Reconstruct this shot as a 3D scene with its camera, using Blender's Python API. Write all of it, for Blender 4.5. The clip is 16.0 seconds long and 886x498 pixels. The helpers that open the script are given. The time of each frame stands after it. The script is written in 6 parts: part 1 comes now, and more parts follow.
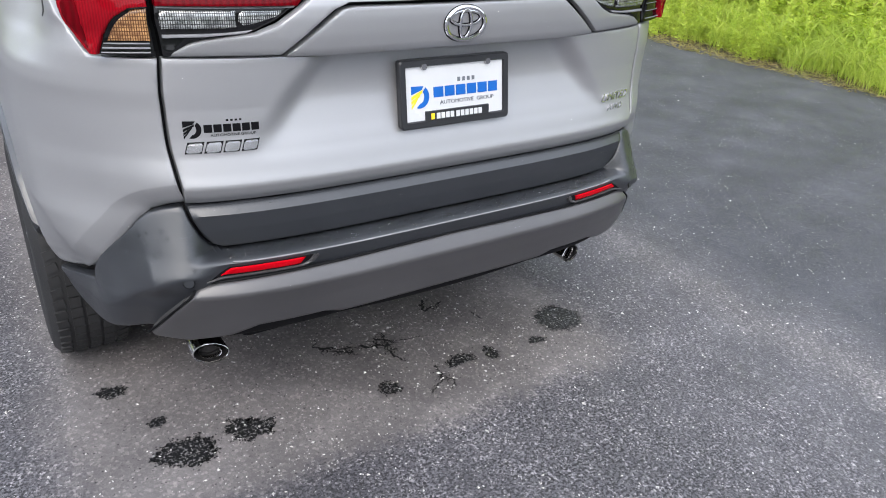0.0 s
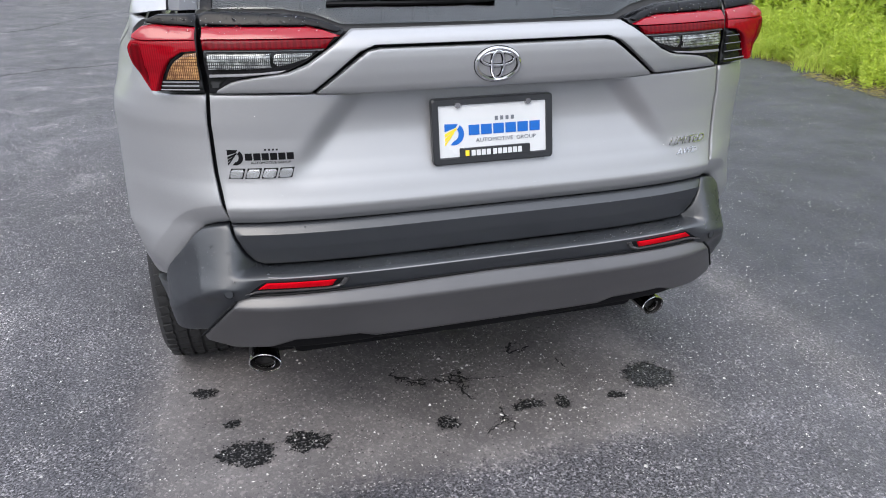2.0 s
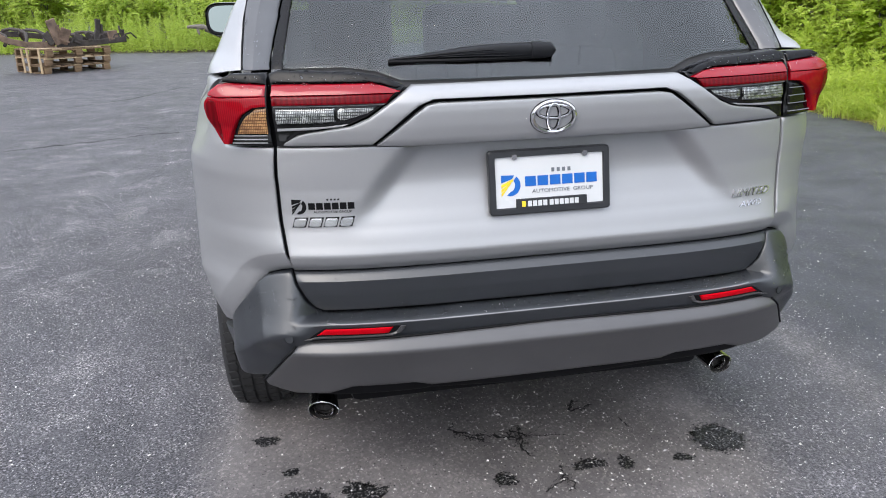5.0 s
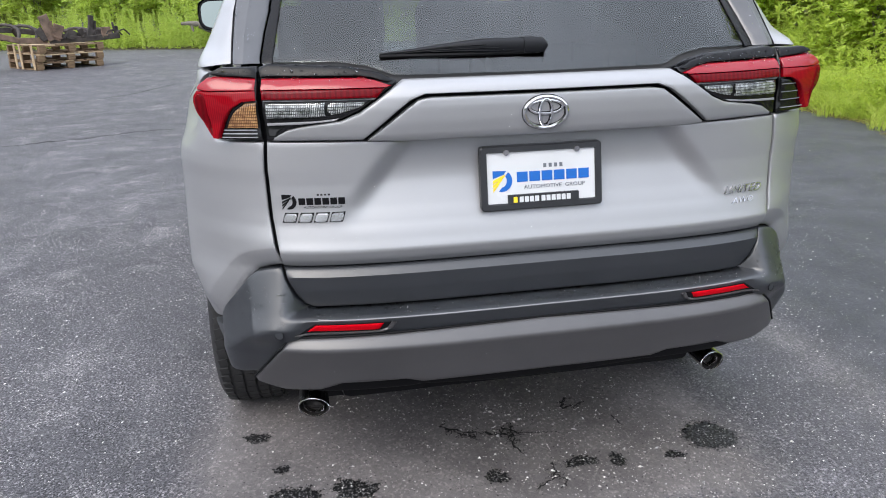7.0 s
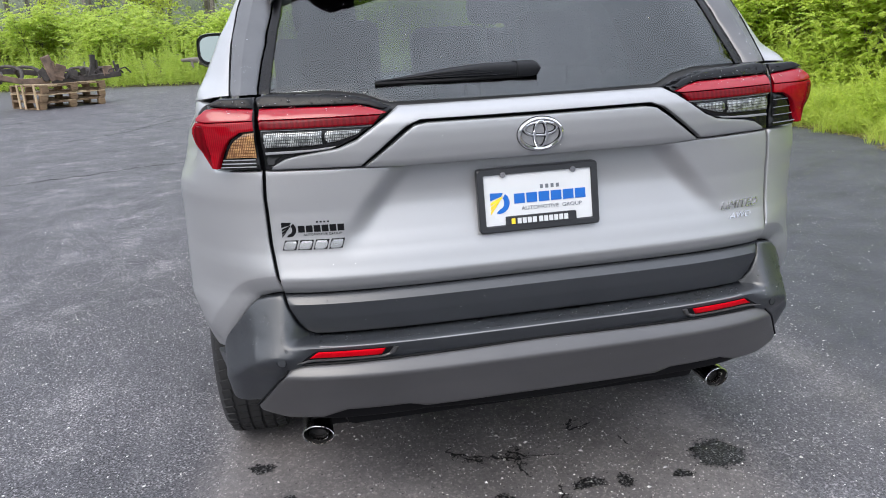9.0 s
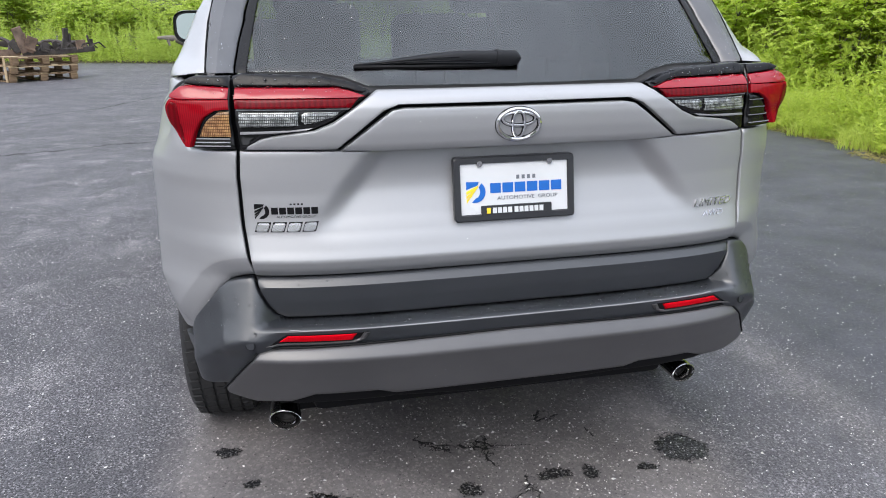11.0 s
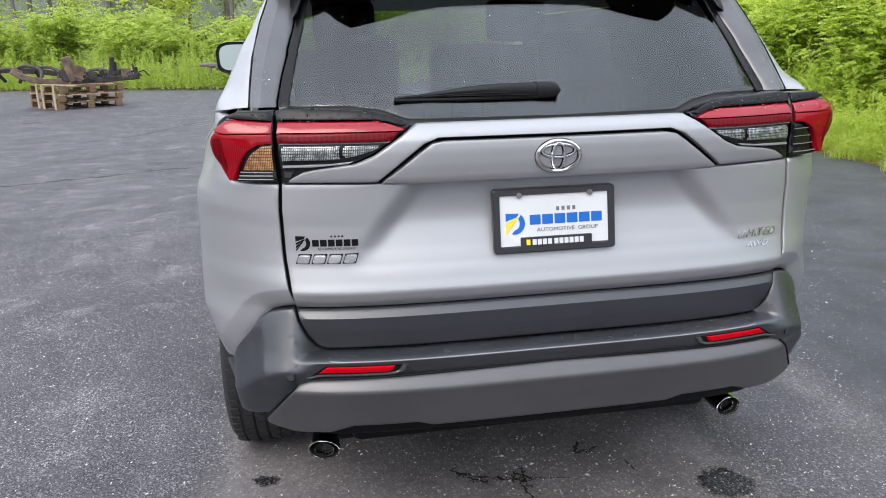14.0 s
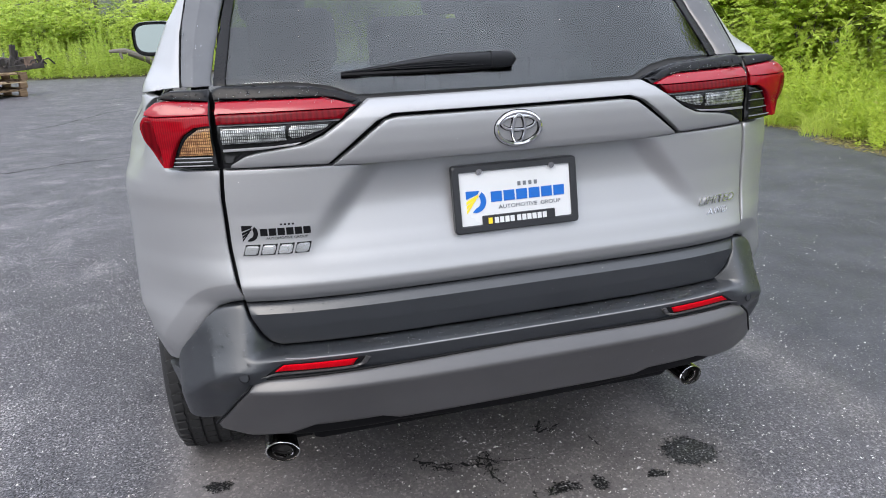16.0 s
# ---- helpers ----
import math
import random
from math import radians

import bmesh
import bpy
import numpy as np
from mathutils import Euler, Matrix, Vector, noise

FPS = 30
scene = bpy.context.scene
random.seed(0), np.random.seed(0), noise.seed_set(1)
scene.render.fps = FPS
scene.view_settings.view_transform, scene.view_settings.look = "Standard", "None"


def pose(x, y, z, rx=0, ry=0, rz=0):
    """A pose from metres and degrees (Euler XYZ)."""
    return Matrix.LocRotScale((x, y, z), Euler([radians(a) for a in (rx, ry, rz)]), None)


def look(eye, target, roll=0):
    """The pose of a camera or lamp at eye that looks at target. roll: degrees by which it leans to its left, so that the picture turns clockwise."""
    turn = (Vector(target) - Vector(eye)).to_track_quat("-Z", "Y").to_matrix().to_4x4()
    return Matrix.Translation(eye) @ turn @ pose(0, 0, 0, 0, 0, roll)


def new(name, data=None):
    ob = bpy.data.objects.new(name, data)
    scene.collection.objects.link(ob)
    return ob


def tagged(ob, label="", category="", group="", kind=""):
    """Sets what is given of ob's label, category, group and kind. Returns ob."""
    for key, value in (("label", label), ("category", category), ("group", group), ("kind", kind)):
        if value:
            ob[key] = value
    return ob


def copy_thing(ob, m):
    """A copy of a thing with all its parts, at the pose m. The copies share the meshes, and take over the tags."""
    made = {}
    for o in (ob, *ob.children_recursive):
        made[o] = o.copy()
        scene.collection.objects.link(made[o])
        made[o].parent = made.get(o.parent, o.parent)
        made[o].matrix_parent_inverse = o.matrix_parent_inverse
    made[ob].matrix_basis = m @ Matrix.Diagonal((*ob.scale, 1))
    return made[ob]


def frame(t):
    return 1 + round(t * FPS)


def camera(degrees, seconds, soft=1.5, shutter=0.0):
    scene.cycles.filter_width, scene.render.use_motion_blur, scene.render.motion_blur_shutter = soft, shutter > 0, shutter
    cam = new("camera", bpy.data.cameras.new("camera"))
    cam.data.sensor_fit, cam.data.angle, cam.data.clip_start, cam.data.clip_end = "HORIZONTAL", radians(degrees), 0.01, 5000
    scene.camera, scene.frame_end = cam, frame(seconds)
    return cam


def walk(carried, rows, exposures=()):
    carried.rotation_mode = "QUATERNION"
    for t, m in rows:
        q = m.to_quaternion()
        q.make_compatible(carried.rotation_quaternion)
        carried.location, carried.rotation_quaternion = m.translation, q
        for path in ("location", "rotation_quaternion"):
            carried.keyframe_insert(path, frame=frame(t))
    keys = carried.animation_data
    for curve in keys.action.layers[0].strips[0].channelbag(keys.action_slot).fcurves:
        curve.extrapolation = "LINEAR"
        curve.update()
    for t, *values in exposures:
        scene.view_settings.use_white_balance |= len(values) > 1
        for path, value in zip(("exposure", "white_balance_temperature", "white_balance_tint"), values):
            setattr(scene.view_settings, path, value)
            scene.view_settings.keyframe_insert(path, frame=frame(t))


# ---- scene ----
from mathutils.geometry import delaunay_2d_cdt

cam = camera(63.2, 16.0, soft=1.0)
PATH = [
    (0, (-1.011, -1.484, 1.492), (-0.007, -0.022, 0.568), 3.8),
    (0.5, (-0.991, -1.51, 1.514), (0.015, -0.004, 0.665), 2.2),
    (1, (-0.868, -1.571, 1.492), (-0.004, 0.055, 0.711), 1.6),
    (1.5, (-0.686, -1.688, 1.479), (-0.062, 0.041, 0.69), 1.0),
    (2, (-0.619, -1.724, 1.474), (-0.118, 0.036, 0.669), -0.2),
    (2.5, (-0.609, -1.75, 1.46), (-0.166, 0.022, 0.647), -1.2),
    (3, (-0.576, -1.763, 1.46), (-0.163, 0.023, 0.659), -1.7),
    (3.5, (-0.563, -1.754, 1.45), (-0.174, 0.055, 0.69), -1.8),
    (4, (-0.563, -1.76, 1.437), (-0.2, 0.077, 0.733), -1.7),
    (4.5, (-0.578, -1.763, 1.443), (-0.246, 0.097, 0.787), -1.8),
    (4.7, (-0.588, -1.763, 1.449), (-0.264, 0.104, 0.809), -1.7),
    (7, (-0.578, -1.757, 1.439), (-0.239, 0.106, 0.794), -1.4),
    (7.5, (-0.577, -1.769, 1.444), (-0.233, 0.098, 0.816), -1.7),
    (8, (-0.567, -1.768, 1.436), (-0.221, 0.105, 0.826), -2.3),
    (8.5, (-0.568, -1.77, 1.431), (-0.226, 0.11, 0.839), -2.7),
    (9, (-0.571, -1.77, 1.433), (-0.234, 0.116, 0.859), -3.1),
    (9.2, (-0.556, -1.775, 1.442), (-0.23, 0.113, 0.867), -3.4),
    (11.3, (-0.571, -1.765, 1.423), (-0.161, 0.097, 0.821), -0.2),
    (11.5, (-0.572, -1.765, 1.439), (-0.17, 0.103, 0.849), 0.1),
    (12, (-0.583, -1.768, 1.451), (-0.209, 0.118, 0.899), 0.2),
    (12.5, (-0.573, -1.766, 1.456), (-0.226, 0.131, 0.927), -0.5),
    (13, (-0.561, -1.769, 1.449), (-0.222, 0.132, 0.926), -0.9),
    (13.5, (-0.571, -1.766, 1.455), (-0.242, 0.135, 0.929), -1.1),
    (14, (-0.58, -1.754, 1.448), (-0.265, 0.145, 0.906), -1.3),
    (14.5, (-0.567, -1.745, 1.442), (-0.257, 0.149, 0.882), -1.8),
    (15, (-0.586, -1.728, 1.45), (-0.252, 0.159, 0.879), -2.3),
    (15.5, (-0.614, -1.676, 1.444), (-0.208, 0.193, 0.859), -2.9),
    (16, (-0.628, -1.643, 1.425), (-0.133, 0.2, 0.826), -2.6),
]
walk(cam, [(t, look(eye, target, roll)) for t, eye, target, roll in PATH],
     exposures=[(0.0, 1.07), (0.5, 1.09), (1.0, 0.97), (1.5, 0.95), (16.0, 0.95)])

# ---- light ----
world = bpy.data.worlds.new("sky")
scene.world = world
world.use_nodes = True
wn = world.node_tree.nodes
sky = wn.new("ShaderNodeTexSky")
sky.sky_type, sky.sun_disc = "NISHITA", False
SUN_EL, SUN_AZ = radians(48), radians(218)
sky.sun_elevation, sky.sun_rotation = SUN_EL, SUN_AZ
sky.air_density, sky.dust_density, sky.ozone_density = 1.0, 5.0, 1.0
wmix = wn.new("ShaderNodeMix")
wmix.data_type = "RGBA"
wmix.inputs["Factor"].default_value = 0.8
world.node_tree.links.new(sky.outputs[0], wmix.inputs["A"])
# an overcast sky is three times brighter overhead than at the horizon
cloud = wn.new("ShaderNodeMix")
cloud.data_type = "RGBA"
cloud.inputs["A"].default_value, cloud.inputs["B"].default_value = (4.2, 4.55, 5.2, 1), (8.7, 9.35, 10.8, 1)
up = wn.new("ShaderNodeSeparateXYZ")
world.node_tree.links.new(wn.new("ShaderNodeTexCoord").outputs["Generated"], up.inputs[0])
world.node_tree.links.new(up.outputs["Z"], cloud.inputs["Factor"])
# soft unevenness of the cloud cover
puff = wn.new("ShaderNodeTexNoise")
puff.inputs["Scale"].default_value, puff.inputs["Detail"].default_value = 2.6, 4.0
world.node_tree.links.new(wn["Texture Coordinate"].outputs["Generated"], puff.inputs["Vector"])
tone = wn.new("ShaderNodeMapRange")
tone.inputs["From Min"].default_value, tone.inputs["From Max"].default_value = 0.3, 0.7
tone.inputs["To Min"].default_value, tone.inputs["To Max"].default_value = 0.72, 1.28
world.node_tree.links.new(puff.outputs["Fac"], tone.inputs["Value"])
veil = wn.new("ShaderNodeVectorMath")
veil.operation = "SCALE"
world.node_tree.links.new(cloud.outputs["Result"], veil.inputs[0])
world.node_tree.links.new(tone.outputs["Result"], veil.inputs["Scale"])
world.node_tree.links.new(veil.outputs["Vector"], wmix.inputs["B"])
world.node_tree.links.new(wmix.outputs["Result"], wn["Background"].inputs[0])
wn["Background"].inputs[1].default_value = 0.15
sun = new("sun", bpy.data.lights.new("sun", "SUN"))
sun.data.energy, sun.data.angle, sun.data.color = 0.8, radians(35), (1.0, 0.96, 0.9)
sun.matrix_world = look((0, 0, 0), (-math.sin(SUN_AZ) * math.cos(SUN_EL), -math.cos(SUN_AZ) * math.cos(SUN_EL), -math.sin(SUN_EL)))


# ---- materials ----
class Nodes:
    """Short hand for a node material."""

    def __init__(self, name):
        self.mat = bpy.data.materials.new(name)
        self.mat.use_nodes = True
        self.tree = self.mat.node_tree
        self.bsdf = self.tree.nodes["Principled BSDF"]

    def add(self, kind, **inputs):
        n = self.tree.nodes.new("ShaderNode" + kind)
        for k, v in inputs.items():
            k = k.replace("_", " ")
            self.put(v, n.inputs[k])
        return n

    def put(self, v, socket):
        if hasattr(v, "is_output"):
            self.tree.links.new(v, socket)
        else:
            socket.default_value = v

    def set(self, **inputs):
        for k, v in inputs.items():
            self.put(v, self.bsdf.inputs[k.replace("_", " ")])
        return self

    def coords(self, which="Object"):
        return self.tree.nodes.new("ShaderNodeTexCoord").outputs[which]

    def world(self):
        return self.tree.nodes.new("ShaderNodeNewGeometry").outputs["Position"]

    def noise(self, vec, scale, detail=4.0, rough=0.6):
        return self.add("TexNoise", Vector=vec, Scale=scale, Detail=detail, Roughness=rough).outputs["Fac"]

    def voronoi(self, vec, scale, out="Distance"):
        return self.add("TexVoronoi", Vector=vec, Scale=scale).outputs[out]

    def ramp(self, fac, *stops):
        n = self.add("ValToRGB", Fac=fac)
        r = n.color_ramp
        while len(r.elements) < len(stops):
            r.elements.new(0.5)
        for e, (p, c) in zip(r.elements, stops):
            e.position, e.color = p, (*c, 1) if len(c) == 3 else c
        return n.outputs["Color"]

    def grey(self, fac, lo, hi, a=0.0, b=1.0):
        n = self.add("MapRange", Value=fac)
        n.inputs["From Min"].default_value, n.inputs["From Max"].default_value = lo, hi
        n.inputs["To Min"].default_value, n.inputs["To Max"].default_value = a, b
        return n.outputs["Result"]

    def math(self, op, a, b=0.0):
        n = self.tree.nodes.new("ShaderNodeMath")
        n.operation = op
        self.put(a, n.inputs[0])
        self.put(b, n.inputs[1])
        return n.outputs[0]

    def mix(self, fac, a, b, blend="MIX"):
        n = self.tree.nodes.new("ShaderNodeMix")
        n.data_type, n.blend_type = "RGBA", blend
        self.put(fac, n.inputs["Factor"])
        self.put(a if hasattr(a, "is_output") else (*a, 1), n.inputs["A"])
        self.put(b if hasattr(b, "is_output") else (*b, 1), n.inputs["B"])
        return n.outputs["Result"]

    def bump(self, height, strength=0.3, distance=0.01):
        n = self.add("Bump", Height=height, Strength=strength, Distance=distance)
        self.tree.links.new(n.outputs[0], self.bsdf.inputs["Normal"])
        return n.outputs[0]


def plain(name, col, rough, metal=0.0, grain=0.0, scale=300.0, vary=0.15, coat=0.0, spec=0.5):
    """A plain surface with slight dirt, varied gloss and fine grain."""
    n = Nodes(name)
    v = n.coords()
    big, fine = n.noise(v, 6.0), n.noise(v, scale, 2.0)
    f = n.grey(big, 0.3, 0.7, 1 - vary, 1 + vary)
    n.set(Base_Color=n.mix(1.0, col, n.add("CombineColor", Red=f, Green=f, Blue=f).outputs[0], "MULTIPLY"),
          Roughness=n.grey(big, 0.3, 0.7, rough * 0.85, min(1, rough * 1.15)), Metallic=metal, Coat_Weight=coat, Coat_Roughness=0.05, Specular_IOR_Level=spec)
    if grain:
        n.bump(fine, grain, 0.002)
    return n.mat


def paint_mat():
    n = Nodes("silver paint")
    v = n.coords()
    flake = n.add("TexVoronoi", Vector=v, Scale=2600.0).outputs["Color"]
    dust = n.noise(v, 3.5, 5.0)
    col = n.mix(n.grey(flake, 0.0, 1.0), (0.300, 0.302, 0.309), (0.398, 0.400, 0.408))
    film = n.grey(n.noise(v, 40.0, 6.0), 0.45, 0.8, 0.0, 0.10)
    n.set(Base_Color=n.mix(film, col, (0.33, 0.32, 0.30)), Metallic=0.50, Roughness=n.grey(dust, 0.3, 0.7, 0.40, 0.48),
          Coat_Weight=0.45, Coat_Roughness=n.grey(dust, 0.3, 0.7, 0.05, 0.12))
    return n.mat


def gravel(n, p, gap_lo=0.465, gap_hi=0.515, scale=125.0):
    """Stones in bitumen: random tone per stone, and how far a spot lies in a gap."""
    q = n.mix(0.004, p, n.add("TexNoise", Vector=p, Scale=210.0, Detail=3.0).outputs["Color"], "ADD")
    stone = n.add("TexVoronoi", Vector=q, Scale=scale)
    hue = n.add("SeparateColor", Color=stone.outputs["Color"])
    stone_up = n.grey(n.noise(p, 118.0, 2.5, 0.65), gap_lo, gap_hi)
    return stone, hue.outputs["Red"], hue.outputs["Green"], stone_up


def asphalt_mat():
    n = Nodes("damp asphalt")
    p = n.world()
    xyz = n.add("SeparateXYZ", Vector=p)
    x, y = xyz.outputs["X"], xyz.outputs["Y"]
    wob = n.math("MULTIPLY", n.math("SUBTRACT", n.noise(p, 2.2, 6.0, 0.65), 0.5), 0.9)
    stone, rnd, rnd_b, up = gravel(n, p)
    grit = n.noise(p, 420.0, 3.0, 0.75)
    pits = n.noise(p, 95.0, 4.0, 0.7)
    worn = n.noise(p, 0.55, 6.0, 0.6)
    blot = n.noise(p, 3.0, 7.0, 0.7)
    # dry ground where the car kept the rain off
    fray = n.math("ADD", n.math("MULTIPLY", wob, 0.22), n.math("MULTIPLY", n.math("SUBTRACT", n.noise(p, 30.0, 6.0, 0.8), 0.5), 0.24))
    dx = n.grey(n.math("ADD", n.math("ABSOLUTE", n.math("ADD", x, 0.12)), fray), 0.84, 1.0, 1.0, 0.0)
    dy = n.grey(n.math("ADD", y, fray), -0.14, -0.05, 0.0, 1.0)
    dry = n.math("MULTIPLY", dx, dy)
    # dust lies in a strip beside the car; the lane beyond it is sealed smoother
    strip = n.grey(n.math("ABSOLUTE", n.math("ADD", n.math("SUBTRACT", x, 1.42), n.math("MULTIPLY", wob, 0.25))), 0.0, 0.16, 1.0, 0.0)
    lane = n.grey(n.math("ADD", x, n.math("MULTIPLY", wob, 0.5)), 1.45, 1.8)
    base = n.mix(n.grey(blot, 0.35, 0.7), (0.070, 0.069, 0.073), (0.130, 0.128, 0.135))
    base = n.mix(n.grey(worn, 0.42, 0.72, 0.0, 0.8), base, (0.136, 0.136, 0.143))
    base = n.mix(n.math("MULTIPLY", lane, 0.85), base, n.mix(n.grey(blot, 0.3, 0.7), (0.031, 0.033, 0.039), (0.055, 0.058, 0.066)))
    base = n.mix(n.math("MULTIPLY", strip, 0.38), base, (0.19, 0.18, 0.172))
    base = n.mix(n.math("MULTIPLY", dry, 0.92), base, n.mix(n.grey(blot, 0.3, 0.7), (0.122, 0.115, 0.113), (0.172, 0.163, 0.159)))
    mottle = n.noise(p, 1.7, 8.0, 0.72)
    base = n.mix(1.0, base, n.ramp(mottle, (0.32, (0.72, 0.72, 0.73)), (0.5, (1.0, 1.0, 1.0)), (0.68, (1.34, 1.33, 1.32))), "MULTIPLY")
    # crumbled pale patches on the older surface beside the car
    patch = n.math("MULTIPLY", n.grey(n.noise(p, 2.6, 7.0, 0.72), 0.53, 0.66), n.grey(n.noise(p, 130.0, 2.0, 0.6), 0.47, 0.58))
    patch = n.math("MULTIPLY", patch, n.grey(n.math("ADD", x, wob), -1.5, -0.8, 0.9, 0.25))
    base = n.mix(n.math("MULTIPLY", patch, n.math("SUBTRACT", 1.0, n.math("MAXIMUM", lane, dry))), base, (0.44, 0.43, 0.42))
    # open stones with black gaps where rain and traffic washed the fines out
    front = n.grey(n.math("ADD", x, n.math("MULTIPLY", wob, 1.2)), 0.55, 1.2, 1.0, 0.45)
    open_ = n.math("MULTIPLY", n.math("SUBTRACT", 1.0, n.math("MAXIMUM", n.math("MULTIPLY", lane, 0.85), n.math("MULTIPLY", dry, 0.93))), front)
    open_ = n.math("MULTIPLY", open_, n.grey(n.noise(p, 6.0, 5.0, 0.7), 0.3, 0.6, 0.65, 1.0))
    tone = n.ramp(rnd_b, (0.0, (0.62, 0.62, 0.63)), (0.5, (0.98, 0.98, 1.0)), (0.82, (1.45, 1.44, 1.42)), (1.0, (3.2, 3.12, 3.0)))
    base = n.mix(1.0, base, n.mix(n.math("ADD", n.math("MULTIPLY", open_, 0.7), 0.22), (1.0, 1.0, 1.0), tone), "MULTIPLY")
    base = n.mix(1.0, base, n.ramp(grit, (0.25, (0.66, 0.66, 0.66)), (0.5, (1.0, 1.0, 1.0)), (0.75, (1.42, 1.41, 1.39))), "MULTIPLY")
    gap = n.math("MULTIPLY", n.math("SUBTRACT", 1.0, up), open_)
    base = n.mix(n.math("MULTIPLY", gap, 0.94), base, (0.016, 0.016, 0.018))
    base = n.mix(n.math("MULTIPLY", n.grey(pits, 0.375, 0.315), 0.9), base, (0.016, 0.016, 0.017))
    spots = n.grey(n.noise(p, 1.3, 5.0, 0.7), 0.38, 0.62, 0.15, 1.0)
    chip = n.math("MULTIPLY", n.grey(rnd, 0.965, 0.975), n.grey(stone.outputs["Distance"], 0.2, 0.34, 1.0, 0.0))
    base = n.mix(n.math("MULTIPLY", chip, n.math("MULTIPLY", spots, 0.85)), base, n.mix(rnd_b, (0.22, 0.21, 0.2), (0.66, 0.64, 0.60)))
    dark = n.math("MULTIPLY", n.grey(rnd, 0.05, 0.04), n.grey(stone.outputs["Distance"], 0.25, 0.42, 0.8, 0.0))
    base = n.mix(dark, base, (0.02, 0.02, 0.021))
    base = n.mix(1.0, base, n.mix(n.math("MULTIPLY", dry, 0.8), (0.99, 0.968, 1.003), (1.0, 0.98, 0.985)), "MULTIPLY")
    wet = n.math("MULTIPLY", n.grey(blot, 0.35, 0.65, 0.20, 0.05), n.math("SUBTRACT", 1.0, dry))
    n.set(Base_Color=base, Roughness=n.math("SUBTRACT", n.grey(grit, 0.2, 0.8, 0.55, 0.85), wet), Specular_IOR_Level=n.grey(dry, 0.0, 1.0, 0.30, 0.15))
    h = n.math("ADD", n.math("MULTIPLY", gap, -0.9), n.math("MULTIPLY", grit, 0.5))
    n.bump(h, 0.6, 0.004)
    return n.mat


def wet_asphalt_mat(name="wet asphalt", lo=0.53, hi=0.61, gap=(0.006, 0.006, 0.007), pale=(0.17, 0.165, 0.165)):
    n = Nodes(name)
    p = n.world()
    stone, rnd, rnd_b, up = gravel(n, p, lo, hi)
    grit = n.noise(p, 420.0, 3.0, 0.7)
    col = n.mix(1.0, n.mix(rnd_b, tuple(0.35 * c for c in pale), tuple(1.5 * c for c in pale)), n.ramp(grit, (0.3, (0.6, 0.6, 0.6)), (0.7, (1.4, 1.4, 1.4))), "MULTIPLY")
    n.set(Base_Color=n.mix(up, gap, col), Roughness=n.grey(grit, 0.3, 0.7, 0.4, 0.7), Specular_IOR_Level=0.25)
    n.bump(n.math("ADD", up, n.math("MULTIPLY", grit, 0.4)), 0.6, 0.004)
    return n.mat


def chip_mat():
    n = Nodes("pale stone chip")
    isl = n.tree.nodes.new("ShaderNodeNewGeometry").outputs["Random Per Island"]
    n.set(Base_Color=n.ramp(isl, (0.0, (0.16, 0.155, 0.15)), (0.6, (0.42, 0.41, 0.40)), (0.85, (0.62, 0.60, 0.55)), (1.0, (0.85, 0.84, 0.82))), Roughness=0.6)
    return n.mat


def leaf_mat(name, lo, hi, dead=(0.25, 0.2, 0.08)):
    n = Nodes(name)
    isl = n.tree.nodes.new("ShaderNodeNewGeometry").outputs["Random Per Island"]
    col = n.ramp(isl, (0.0, lo), (0.6, hi), (0.96, hi), (1.0, dead))
    each = n.tree.nodes.new("ShaderNodeObjectInfo").outputs["Random"]
    col = n.mix(n.grey(each, 0.4, 1.0, 0.0, 0.18), col, tuple(c * f for c, f in zip(lo, (0.55, 0.85, 1.2))))
    big = n.noise(n.world(), 0.9, 3.0)
    col = n.mix(n.grey(big, 0.35, 0.65, 0.0, 0.22), col, lo)
    n.set(Base_Color=col, Roughness=0.55, Specular_IOR_Level=0.3)
    t = n.add("BsdfTranslucent", Color=n.mix(0.45, col, (0.58, 0.69, 0.12)))
    m = n.add("MixShader", Fac=0.58)
    n.tree.links.new(n.bsdf.outputs[0], m.inputs[1])
    n.tree.links.new(t.outputs[0], m.inputs[2])
    n.tree.links.new(m.outputs[0], n.tree.nodes["Material Output"].inputs["Surface"])
    return n.mat


def pane_mat(name, tint, gloss=0.05):
    """Thin flat glass: clear with a tint, and a mirror sheen that grows at grazing angles."""
    n = Nodes(name)
    facing = n.tree.nodes.new("ShaderNodeLayerWeight")
    facing.inputs["Blend"].default_value = 0.5
    amount = n.math("ADD", n.math("MULTIPLY", n.math("POWER", facing.outputs["Facing"], 5.0), 0.9), gloss)
    m = n.add("MixShader", Fac=amount)
    n.tree.links.new(n.add("BsdfTransparent", Color=(*tint, 1)).outputs[0], m.inputs[1])
    n.tree.links.new(n.add("BsdfGlossy", Color=(1, 1, 1, 1), Roughness=0.02).outputs[0], m.inputs[2])
    n.tree.links.new(m.outputs[0], n.tree.nodes["Material Output"].inputs["Surface"])
    return n.mat


def glass_mat(name, tint, ior=1.5):
    n = Nodes(name)
    n.set(Base_Color=(*tint, 1), Transmission_Weight=1.0, Roughness=0.0, IOR=ior)
    return n.mat


